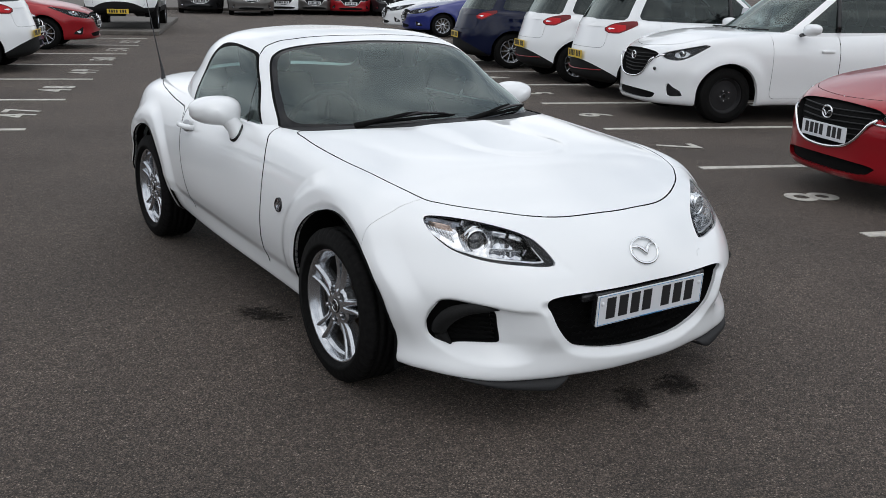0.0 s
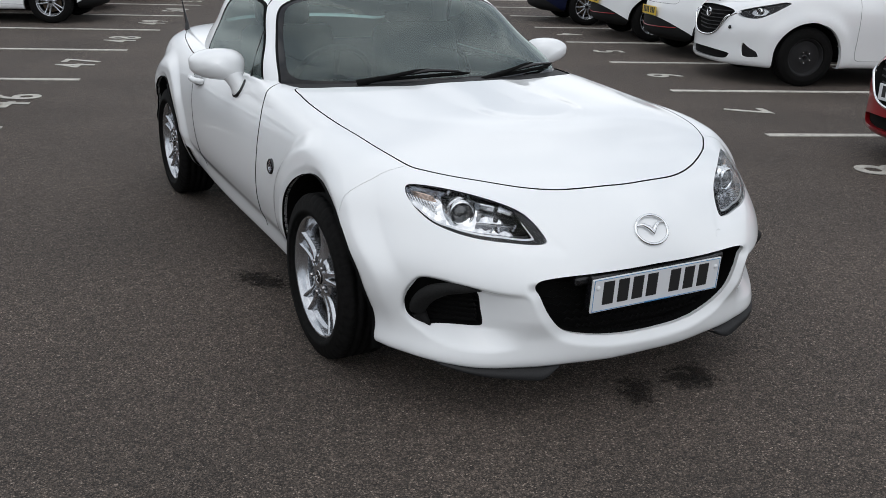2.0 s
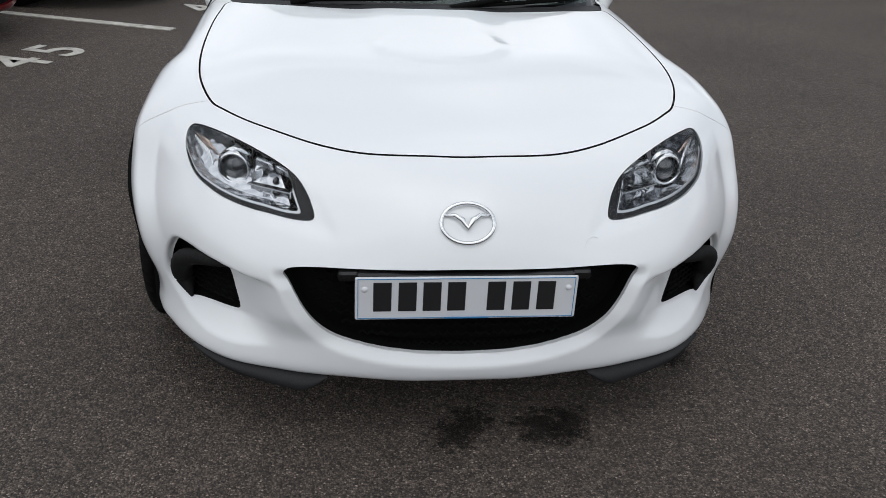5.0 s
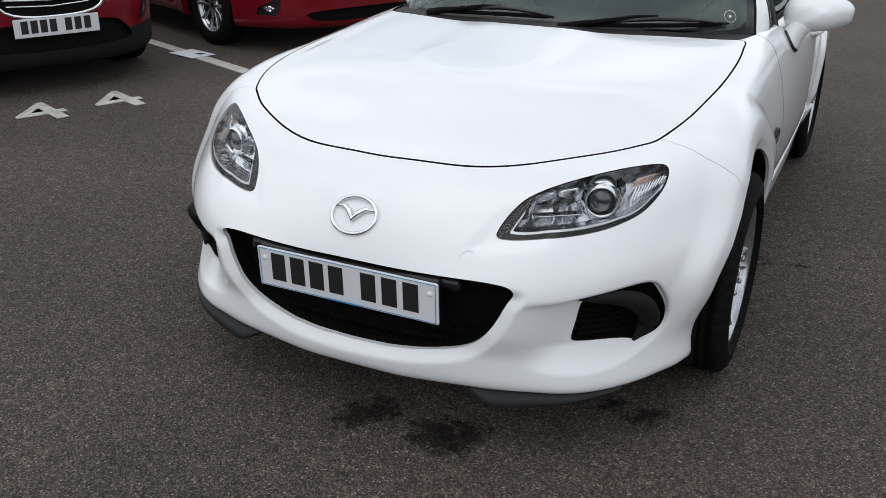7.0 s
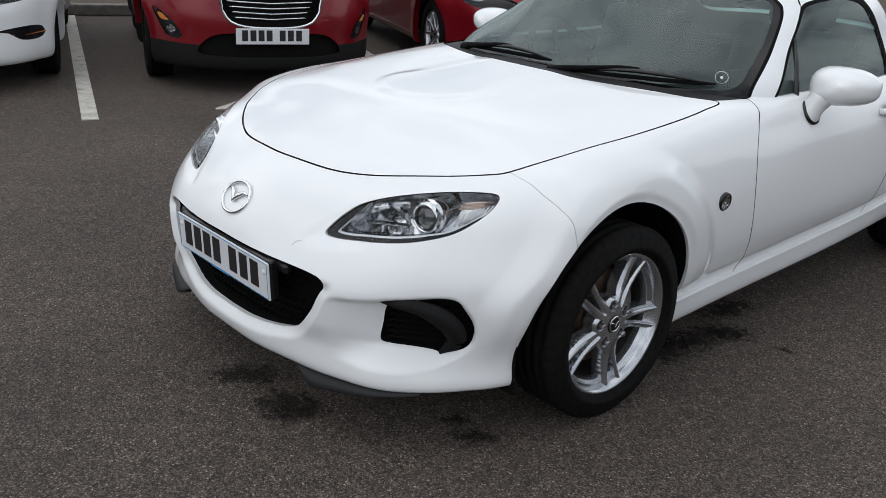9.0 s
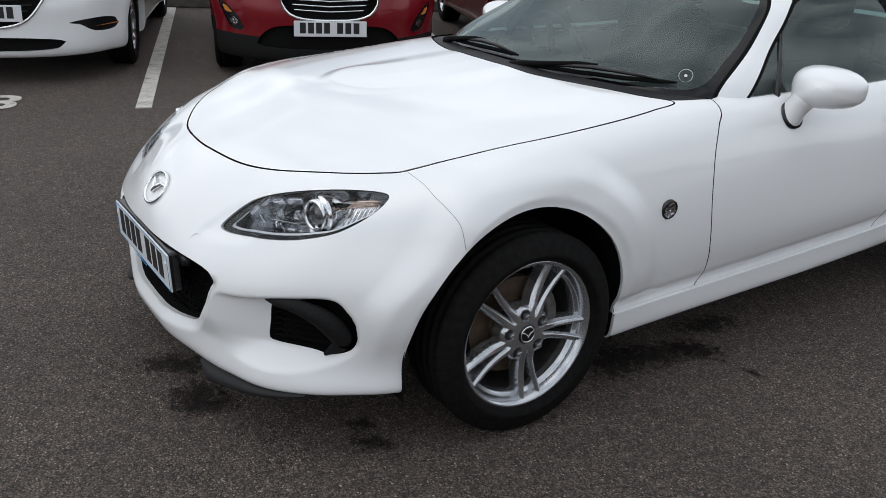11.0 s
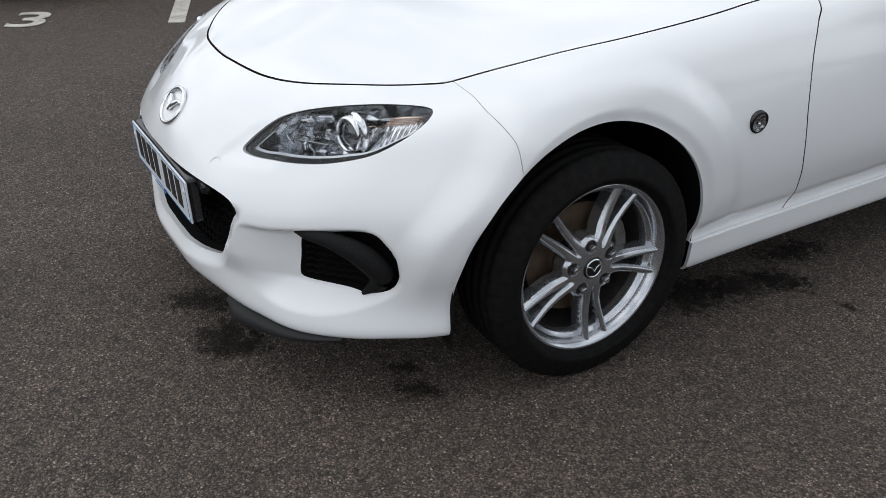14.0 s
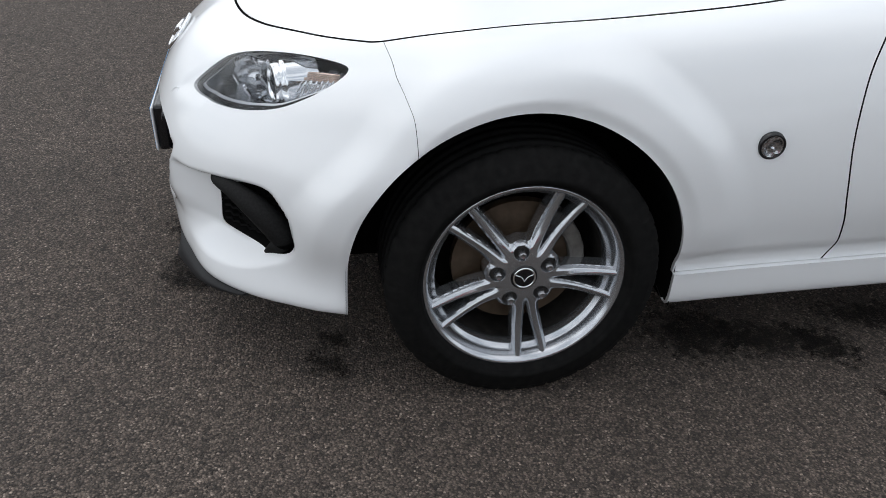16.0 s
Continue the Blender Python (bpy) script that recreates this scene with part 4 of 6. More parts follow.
    cab = [
        cring(-0.15, 0.90, [cowl - 0.10, c0 - 0.02, tail - 0.08], 1.0, wb - 0.2),
        cring(0.0, 0.885, [cowl - 0.01, belt, tail], 1.05, wb - 0.2),
        cring(0.42, 0.83, [cowl + rise * 0.40, belt + rise * 0.42, tail + (H - tail) * 0.42], 1.3, wb - 0.25),
        cring(0.78, 0.765, [belt + rise * 0.78] * 2 + [H - 0.2 * (H - tail)], 1.55, wb - 0.35),
        cring(0.97, 0.68, [H - 0.055] * 3, 1.65, wb - 0.4),
        cring(1.12, 0.42, [H - 0.012] * 3, 1.7, wb - 0.45),
        cring(1.25, 0.0, [H, H, H - 0.01], 1.75, wb - 0.5),
    ]
    P, S, V = loft(cab, 24, 40, 16, 30)
    c = grid_shell(P, S, V)
    g, c, seg = c.cut(rect_sd(c.s, c.t, -0.6, 0.70, 1.1, 3.35, 0.08, 1.0, 0.35))
    c.lip(seg, (0, 0.02, -0.01))
    g.build("windscreen", SCREEN, root, "tinted windscreen")
    g, c, seg = c.cut(rect_sd(c.s, c.t, 0.84, 2.20, 1.12, 3.3, 0.10, 1.0, 0.35))
    front, rear, _ = g.cut(g.s - 1.45)
    for s in (1, -1):
        for q, glass in ((front, CARGLASS), (rear, DARKGLASS)):
            q.build("side_window", glass, root, "dark side window", s)
        bm = bmesh.new()
        tube(bm, [(s * w * (0.89 - 0.125 * t), wb * 0.53 + 0.02 * t, belt + 0.03 + rise * 0.76 * t) for t in np.linspace(0, 1, 6)], 0.028, 6)
        part("door_pillar", bm, BLACK, root, "", True)
    c.lip(seg, (-0.02, 0, 0))
    g, c, seg = c.cut(rect_sd(c.s, c.t, 2.34, 3.6, 1.06, 3.3, 0.08, 1.0, 0.35))
    g.build("rear_window", DARKGLASS, root, "dark rear window")
    c.lip(seg, (0, -0.02, 0))
    c.build("roof", mat, root)
    c0m = lambda sh: sh.v[:, 1] > te - 0.62
    lampo = rounded([(w - 0.37, tail - 0.105), (w - 0.28, tail - 0.04), (w - 0.16, tail + 0.0), (w - 0.04, tail + 0.01), (w + 0.05, tail + 0.005), (w + 0.05, tail - 0.06), (w - 0.06, tail - 0.15), (w - 0.20, tail - 0.185), (w - 0.31, tail - 0.155)], 6)
    tip = lambda sh: tail - 0.165 + np.clip(te - 0.34 - sh.v[:, 1], 0, None) / 0.30 * 0.155 - sh.v[:, 2]
    almond = lambda sh: np.maximum(outline_where(sh.v[:, 0], sh.v[:, 2], lampo, c0m(sh)), tip(sh))
    g, b, seg = b.cut(almond(b))
    bright, _, _ = grid_piece(g).cut(np.maximum(almond(g) + 0.016, g.v[:, 2] - tail + 0.070 - 0.10 * (w - g.v[:, 0])))
    strip, _, _ = grid_piece(g).cut(np.hypot((g.v[:, 0] - (w - 0.27)) / 1.8, g.v[:, 2] - (tail - 0.105)) - 0.022)
    for s in (1, -1):
        lamp_ob = g.build("rear_lamp", REDLAMP, root, "red rear lamp", s, (0.004 * s, 0.004, 0))
        if bright.f:
            bright.build("lamp_core", REDCORE, lamp_ob, "bright red reflector", s, (0.006 * s, 0.007, 0))
        if strip.f:
            strip.build("reversing_lamp", REFLECTOR, lamp_ob, "clear reversing lamp", s, (0.008 * s, 0.010, 0))
    b.lip(seg, (-0.02, -0.02, 0))
    rear_pts = b.v[b.v[:, 1] > wb + 0.2]
    behind = lambda qx, qz: float(rear_pts[np.argmin(np.hypot(rear_pts[:, 0] - abs(qx), rear_pts[:, 2] - qz)), 1])
    g, b, seg = b.cut(np.where(b.v[:, 1] > wb + 0.33, b.v[:, 2] - 0.50 - lift + 0.62 * (te - b.v[:, 1]), 1.0))
    g.build("rear_valance", CLAD, root, "black plastic rear valance", shift=(0, 0.003, 0))
    # the gap round the tailgate, its shade put in as a black strip
    gate = lambda sh: np.where(sh.v[:, 1] > te - 0.5, rect_sd(sh.v[:, 0], sh.v[:, 2], -0.8, w - 0.30, 0.66, 2.0, 0.06), 1.0)
    g, b, seg = b.cut(gate(b))
    g, _, _ = g.cut(gate(g) + 0.004)
    if seg:
        edge_strip(seg, (0, -0.02, 0)).build("tailgate_gap", GAP, root)
    g.build("tailgate", mat, root)
    # the opening under the cabin
    half = np.array([(px, py) for px, py, _ in P[0]])
    plan = np.concatenate([half, half[::-1] * (-1, 1)]) * (0.97, 1) + (0, 0)
    _, b, seg = b.cut(outline_where(b.v[:, 0], b.v[:, 1], plan[::3], b.v[:, 2] > 0.8) + 0.015)
    if cladding:
        low, b, seg = b.cut(b.v[:, 2] - 0.345 - lift)
        low.build("body_cladding", CLAD, root, "grey plastic cladding")
    # bonnet and doors with real gaps
    bon = rounded([(-w + 0.17, 0.30), (-w + 0.24, cowl_y + 0.05), (0, cowl_y - 0.08), (w - 0.24, cowl_y + 0.05), (w - 0.17, 0.30), (w - 0.20, -0.20), (w - 0.36, -fo + 0.29), (0, -fo + 0.15), (-w + 0.36, -fo + 0.29), (-w + 0.20, -0.20)], 5)
    sd = outline_where(b.v[:, 0], b.v[:, 1], bon, (b.v[:, 2] > nose - 0.05) & (b.v[:, 1] < 0.7))
    g, b, seg = b.cut(sd)
    g, _, s2 = g.cut(outline_where(g.v[:, 0], g.v[:, 1], bon, (g.v[:, 2] > nose - 0.05) & (g.v[:, 1] < 0.7)) + 0.005)
    b.lip(seg, (0, 0, -0.02))
    g.build("bonnet", mat, root)
    for k, (y0, y1) in enumerate(((0.52, wb * 0.53), (wb * 0.53, wb - 0.18))):
        sd = np.where(b.v[:, 0] > 0.5, rect_sd(b.v[:, 1], b.v[:, 2], y0, y1, 0.27, 1.2, 0.06), 1.0)
        g, b, seg = b.cut(sd)
        g, _, _ = g.cut(np.where(g.v[:, 0] > 0.5, rect_sd(g.v[:, 1], g.v[:, 2], y0, y1, 0.27, 1.2, 0.06), 1.0) + 0.004)
        for s in (1, -1):
            d = g.build("door", mat, root, "", s)
            bm = bmesh.new()
            box(bm, (0.025, 0.17, 0.03), pose(s * (w + 0.005), y1 - 0.16, 0.80 + 0.03 * k), 0.01, 2)
            part("door_handle", bm, mat, d, "", True)
        b.lip(seg, (-0.02, 0, 0))
    build_islands(b, "body", mat, root, "", "body_panel")
    bm = bmesh.new()
    box(bm, (W - 0.46, L - 1.3, 0.03), pose(0, te - L / 2, 0.25 + lift))
    part("floor_pan", bm, LINER, root)
    for cy in (0.0, wb):
        for s in (1, -1):
            bm = bmesh.new()
            a = np.linspace(math.radians(0), math.radians(180), 17)
            R = tyre + 0.06
            rows = [[bm.verts.new((s * q, cy + R * math.cos(t), tyre + R * math.sin(t))) for q in (w - 0.32, w - 0.06)] for t in a]
            for p, q in zip(rows, rows[1:]):
                bm.faces.new((p[0], p[1], q[1], q[0]))
            mid = [bm.verts.new((s * (w - 0.32), cy + R * math.cos(t), tyre + R * math.sin(t))) for t in a]
            bm.faces.new(mid)
            part("arch_liner", bm, LINER, root)
            put_wheel(root, s * (w - 0.125), cy, tyre, style, tyre, 0.1, 0.205 if style != "steel" else 0.195, turn=17 * s)
    for s in (-1, 1):
        seat(root, s * 0.36, 1.15, 0.34)
        wing_mirror(root, s, s * (w + 0.06), cowl_y + 0.42, belt + 0.07, mat, 1.15)
        bm = bmesh.new()
        tube(bm, [(s * (w - 0.09), cowl_y + 0.40, belt - 0.01), (s * (w + 0.02), cowl_y + 0.42, belt + 0.02)], 0.022, 6)
        part("mirror_foot", bm, BLACK, root, "", True)
    steering_wheel(root, -0.36, 0.86, 0.88)
    bm = bmesh.new()
    box(bm, (W - 0.35, 0.5, 0.12), pose(0, cowl_y + 0.32, cowl - 0.10, 6), 0.05, 3)
    part("dashboard", bm, PLASTIC, root, "", True)
    for s in (-1, 1):
        bm = bmesh.new()
        tube(bm, [(s * 0.30 - 0.25, cowl_y + 0.02, cowl + 0.035), (s * 0.30 + 0.05, cowl_y + 0.03, cowl + 0.04), (s * 0.30 + 0.28, cowl_y + 0.10, cowl + 0.04)], 0.008, 6)
        part("wiper", bm, PLASTIC, root)
    if plate:
        number_plate(root, -fo - 0.012, plate_z if plate_z else nose - 0.225, PLATE_W, x=plate_x)
    if spoiler:
        bm = bmesh.new()
        box(bm, (W * 0.62, 0.26, 0.035), pose(0, rr + 0.10, H - 0.05, -9), 0.014, 2)
        part("roof_spoiler", bm, BLACK, root, "black roof spoiler", True)
        bm = bmesh.new()
        tube(bm, [(q, behind(q, 0.36) + 0.006, 0.36 + 0.03 * abs(q)) for q in np.linspace(-0.55, 0.55, 13)], 0.006, 6)
        part("valance_stripe", bm, RED, root, "thin red stripe", True)
    if sticker:
        bm = bmesh.new()
        box(bm, (0.003, 0.10, 0.16), pose(-w * 0.855, 1.02, belt + 0.17, 0, 14, 0))
        part("window_sticker", bm, PAPER, root, "white price sticker in the side window")
    number_plate(root, te + 0.006, 0.555, PLATE_Y, 0, 1)
    return root


# ---- the car park ----
ROW = radians(21.8)
RV = Vector((math.sin(ROW), math.cos(ROW), 0))
RU = Vector((math.cos(ROW), -math.sin(ROW), 0))


def spot(u, v, z=0.0):
    """A place in the car park: v along the aisle, u across it."""
    return RU * u + RV * v + Vector((0, 0, z))


TO_LEFT, TO_RIGHT = -111.8, 68.2
FRAME = Matrix.Rotation(-ROW, 4, "Z")

bm = bmesh.new()
bmesh.ops.create_grid(bm, x_segments=1, y_segments=1, size=400)
tagged(part("ground", bm, ASPHALT), "worn dark grey asphalt car park", "ground", kind="structure")


def line(u0, u1, v, wid=0.10):
    bm = bmesh.new()
    box(bm, (abs(u1 - u0), wid, 0.006), FRAME @ Matrix.Translation(((u0 + u1) / 2, v, 0.003)))
    tagged(part("bay_line", bm, LINE), "worn white parking bay line", "line", "bay lines", "structure")


LEFT_V = [-8.1, -5.7, -3.38, -1.05, 1.31, 3.62, 5.92, 8.21, 10.55, 12.85, 15.15, 17.5, 19.8]
RIGHT_V = [-5.0, -2.9, -0.8, 1.3, 3.44, 5.57, 7.68, 9.82, 11.95, 14.1, 16.2, 18.3, 20.5, 22.6, 24.8]
for v in LEFT_V:
    if v != -1.05:
        line(-8.15, -3.08, v)
for v in RIGHT_V:
    line(2.70, 7.6, v)


bm = bmesh.new()
box(bm, (5.0, 0.10, 0.006), FRAME @ Matrix.Translation((-5.69, -1.226, 0.003)) @ Matrix.Rotation(radians(2.4), 4, "Z"))
tagged(part("bay_line", bm, LINE), "worn white parking bay line", "line", "bay lines", "structure")


def bay_number(txt, u, v, turn, size=0.56):
    cu = bpy.data.curves.new("bay_number", "FONT")
    cu.body, cu.size, cu.align_x, cu.align_y, cu.extrude = txt, size, "CENTER", "CENTER", 0.002
    cu.offset = 0.006
    cu.space_character = 1.55 if txt == "44" else 1.35
    cu.materials.append(LINE)
    ob = new("bay_number", cu)
    ob.matrix_basis = Matrix.Translation(spot(u, v, 0.005)) @ Matrix.Rotation(turn, 4, "Z")
    tagged(ob, "worn white bay number " + txt, "number", "bay numbers", "structure")


for i, v in enumerate(LEFT_V[3:12]):
    bay_number(str(44 + i), -3.34 if i else -3.45, v + (1.13 if i else 1.10), math.pi / 2 - ROW, 0.56 if i else 0.60)
bay_number("43", -3.34, -2.2, math.pi / 2 - ROW)
for txt, v in (("8", 2.32), ("7", 4.48), ("6", 6.6), ("5", 8.75), ("4", 10.9)):
    bay_number(txt, 2.98, v, -math.pi / 2 - ROW)


def kerb(name, u0, u1, v0, v1, h=0.12, mat=CONCRETE, label="grey concrete kerb"):
    bm = bmesh.new()
    box(bm, (u1 - u0, v1 - v0, h), FRAME @ Matrix.Translation(((u0 + u1) / 2, (v0 + v1) / 2, h / 2)), 0.015, 2)
    tagged(part(name, bm, mat), label, "kerb", kind="structure")


kerb("kerb_left", -8.35, -8.2, -12, 20.5)
kerb("planting_bed", -13, -8.36, -12, 20.5, 0.10, MULCH, "brown bark mulch bed")
kerb("island", -14.0, -2.9, 21.1, 30.0, 0.10, BRICK, "low paved island with a kerb")
kerb("far_pavement", -40, 40, 39.5, 60, 0.12, BRICK, "paved strip beyond the road")

SMALL = dict(L=4.06, W=1.695, H=1.50, wb=2.57, fo=0.80, nose=0.79)
MEDIUM = dict(L=4.46, W=1.795, H=1.45, wb=2.70, fo=0.92, nose=0.72, belt=0.95, cowl=0.96, tail=1.0)


def park(name, label, mat, u, v, out=True, **kw):
    """Parks a car with its front axle (facing the aisle) or its rear axle at u, centred on v."""
    left = u < 0
    if out:
        heading = TO_RIGHT if left else TO_LEFT
        p = spot(u, v)
    else:
        heading = TO_LEFT if left else TO_RIGHT
        p = spot(u + (-kw.get("wb", 2.57) if left else kw.get("wb", 2.57)), v)
    return parked_car(name, label, mat, (p.x, p.y), heading, **kw)


park("hatchback", "red hatchback with a chrome-edged grille", RED, 3.95, 2.35, **MEDIUM, grille_w=0.45, plate_x=0.04)
park("small_hatchback", "white small hatchback on black steel wheels", WHITE, 4.25, 6.72, **SMALL, style="steel", sticker=True, plate=None)
park("small_hatchback", "white small hatchback parked nose in", WHITE, 4.2, 8.75, False, **SMALL, spoiler=True, sticker=True)
park("small_hatchback", "white small hatchback parked nose in", WHITE, 4.04, 10.85, False, **SMALL, spoiler=True)
park("hatchback", "dark navy hatchback parked nose in", NAVY, 3.70, 13.3, False, **MEDIUM)
park("saloon_car", "bright blue saloon car", BLUE, 4.5, 22.6, L=4.87, W=1.85, H=1.48, wb=2.85, fo=0.95, nose=0.72, belt=0.95, tail=1.0)
park("hatchback", "white hatchback beyond the blue saloon", WHITE, 4.3, 25.0, **MEDIUM)
park("hatchback", "white hatchback with a chrome-edged grille", WHITE, -4.80, -2.2, **MEDIUM, style="five", fog="slot")
park("crossover", "dark red crossover with grey lower cladding", DEEPRED, -4.69, 0.13, L=4.28, W=1.735, H=1.55, wb=2.57, fo=0.83, nose=0.86, cowl=1.06, belt=1.05, tail=1.08, tyre=0.325, cladding=True, grille_w=0.40, plate_z=0.42, fog="diag", drop=0.385, foot=0.72, bars=8)
park("hatchback", "dark red hatchback beside the crossover", DEEPRED, -4.75, 2.50, **MEDIUM)
park("hatchback", "silver hatchback parked nose out", SILVER, -4.7, 4.75, **MEDIUM)
park("small_hatchback", "white small hatchback parked nose in", WHITE, -4.75, 12.1, False, **SMALL, style="five")
park("hatchback", "dark purple hatchback parked nose out", PURPLE, -5.3, 14.2, **MEDIUM)
park("hatchback", "glossy red hatchback parked nose out", RED, -4.7, 17.0, **MEDIUM)

for name, label, mat, u, v, kw in (
    ("hatchback", "black hatchback across the road", BLACKP, -2.35, 36.8, {}),
    ("people_carrier", "dark grey people carrier across the road", GREYP, -0.35, 35.2, dict(H=1.78, nose=0.85, cowl=1.12, belt=1.1, tail=1.12)),
    ("hatchback", "white hatchback across the road", WHITE, 0.95, 37.2, {}),
    ("hatchback", "dark grey hatchback across the road", GREYP, 2.25, 37.2, {}),
    ("coupe", "bright red coupe across the road", RED, 3.75, 37.0, dict(H=1.38)),
    ("hatchback", "black hatchback parked by the red coupe", BLACKP, 5.6, 37.0, {}),
):
    p = spot(u, v)
    parked_car(name, label, mat, (p.x, p.y), -21.8, **{**MEDIUM, **kw})
p = spot(-3.9, 25.6)
parked_car("pickup", "white lifted pickup with chunky tyres", WHITE, (p.x, p.y), 158.2, L=4.9, W=1.85, H=1.95, wb=3.0, fo=0.85, nose=1.0, cowl=1.25, belt=1.25, tail=1.2, tyre=0.40, cladding=True, lift=0.30)


# damp patches left by dripping water
def damp_patch(x, y, rx, ry, turn=0.0):
    bm = bmesh.new()
    bmesh.ops.create_circle(bm, cap_ends=True, segments=40, radius=1, matrix=Matrix.Diagonal((rx * 1.6, ry * 1.6, 1, 1)))
    ob = part("damp_patch", bm, DAMP)
    ob.matrix_basis = pose(x, y, 0.0015 + 0.0006 * (abs(x * 37 + y * 11) % 5), 0, 0, turn)
    tagged(ob, "dark damp patch on the asphalt", "stain", "damp patches", "structure")


for x, y, rx, ry, t in ((0.02, -0.73, 0.06, 0.09, -30), (0.22, -0.73, 0.075, 0.065, 40), (0.60, -0.39, 0.04, 0.03, 30), (0.70, -0.40, 0.06, 0.035, 35), (0.66, 0.50, 0.11, 0.10, 60), (0.70, 0.68, 0.16, 0.06, 75), (0.74, 0.80, 0.08, 0.05, 20), (0.62, 0.98, 0.12, 0.05, 80), (0.94, 0.84, 0.025, 0.02, 0), (-0.78, 0.78, 0.07, 0.12, 30), (0.30, -0.72, 0.05, 0.07, 0)):
    damp_patch(x, y, rx, ry, t)

# a sheet of paper on the bay line
bm = bmesh.new()
box(bm, (0.30, 0.21, 0.002), Matrix.Translation((-3.66, 2.88, 0.009)) @ Matrix.Rotation(radians(-15), 4, "Z"))
sheet = part("paper_sheet", bm, PAPER)
tagged(sheet, "white printed sheet of paper lying on the ground", "paper")
bm = bmesh.new()
box(bm, (0.07, 0.05, 0.001), Matrix.Translation((-3.60, 2.90, 0.0105)) @ Matrix.Rotation(radians(-5), 4, "Z"))
part("print", bm, INK, sheet, "dark printed picture")


# a street lamp in the planting bed
lamp_post = empty("street_lamp", Matrix.Translation((-8.4, 21.0, 0.1)), "grey steel street lamp with a curved arm", "street lamp")
bm = bmesh.new()
lathe(bm, [(0.08, 0.0), (0.08, 0.9), (0.045, 0.95), (0.03, 5.2), (0.0, 5.2)], Matrix.Rotation(radians(-90), 4, "Y"), 16)
part("pole", bm, GALV, lamp_post, "", True)
bm = bmesh.new()
tube(bm, rounded_path([(0, 0, 5.1), (0.25, -0.1, 5.5), (0.9, -0.4, 5.8), (1.7, -0.8, 5.9)]), 0.024, 8)
part("arm", bm, GALV, lamp_post, "", True)
bm = bmesh.new()
box(bm, (0.62, 0.26, 0.12), pose(2.0, -0.94, 5.9, 0, -6, -25), 0.05, 3)
part("lamp_head", bm, GALV, lamp_post, "flat grey lamp head", True)

# a grey sign board beyond the island
board = empty("sign_board", Matrix.Translation((9.72, 35.6, 0)) @ Matrix.Rotation(-ROW, 4, "Z"), "pale grey sign board on two short posts", "sign")
bm = bmesh.new()
box(bm, (0.56, 0.05, 1.3), Matrix.Translation((0, 0, 0.80)), 0.01, 2)
part("panel", bm, GALV, board)
for q in (-0.2, 0.2):
    bm = bmesh.new()
    tube(bm, [(q, 0.05, 0.0), (q, 0.05, 1.4)], 0.03, 8)
    part("post", bm, DARKMETAL, board, "", True)


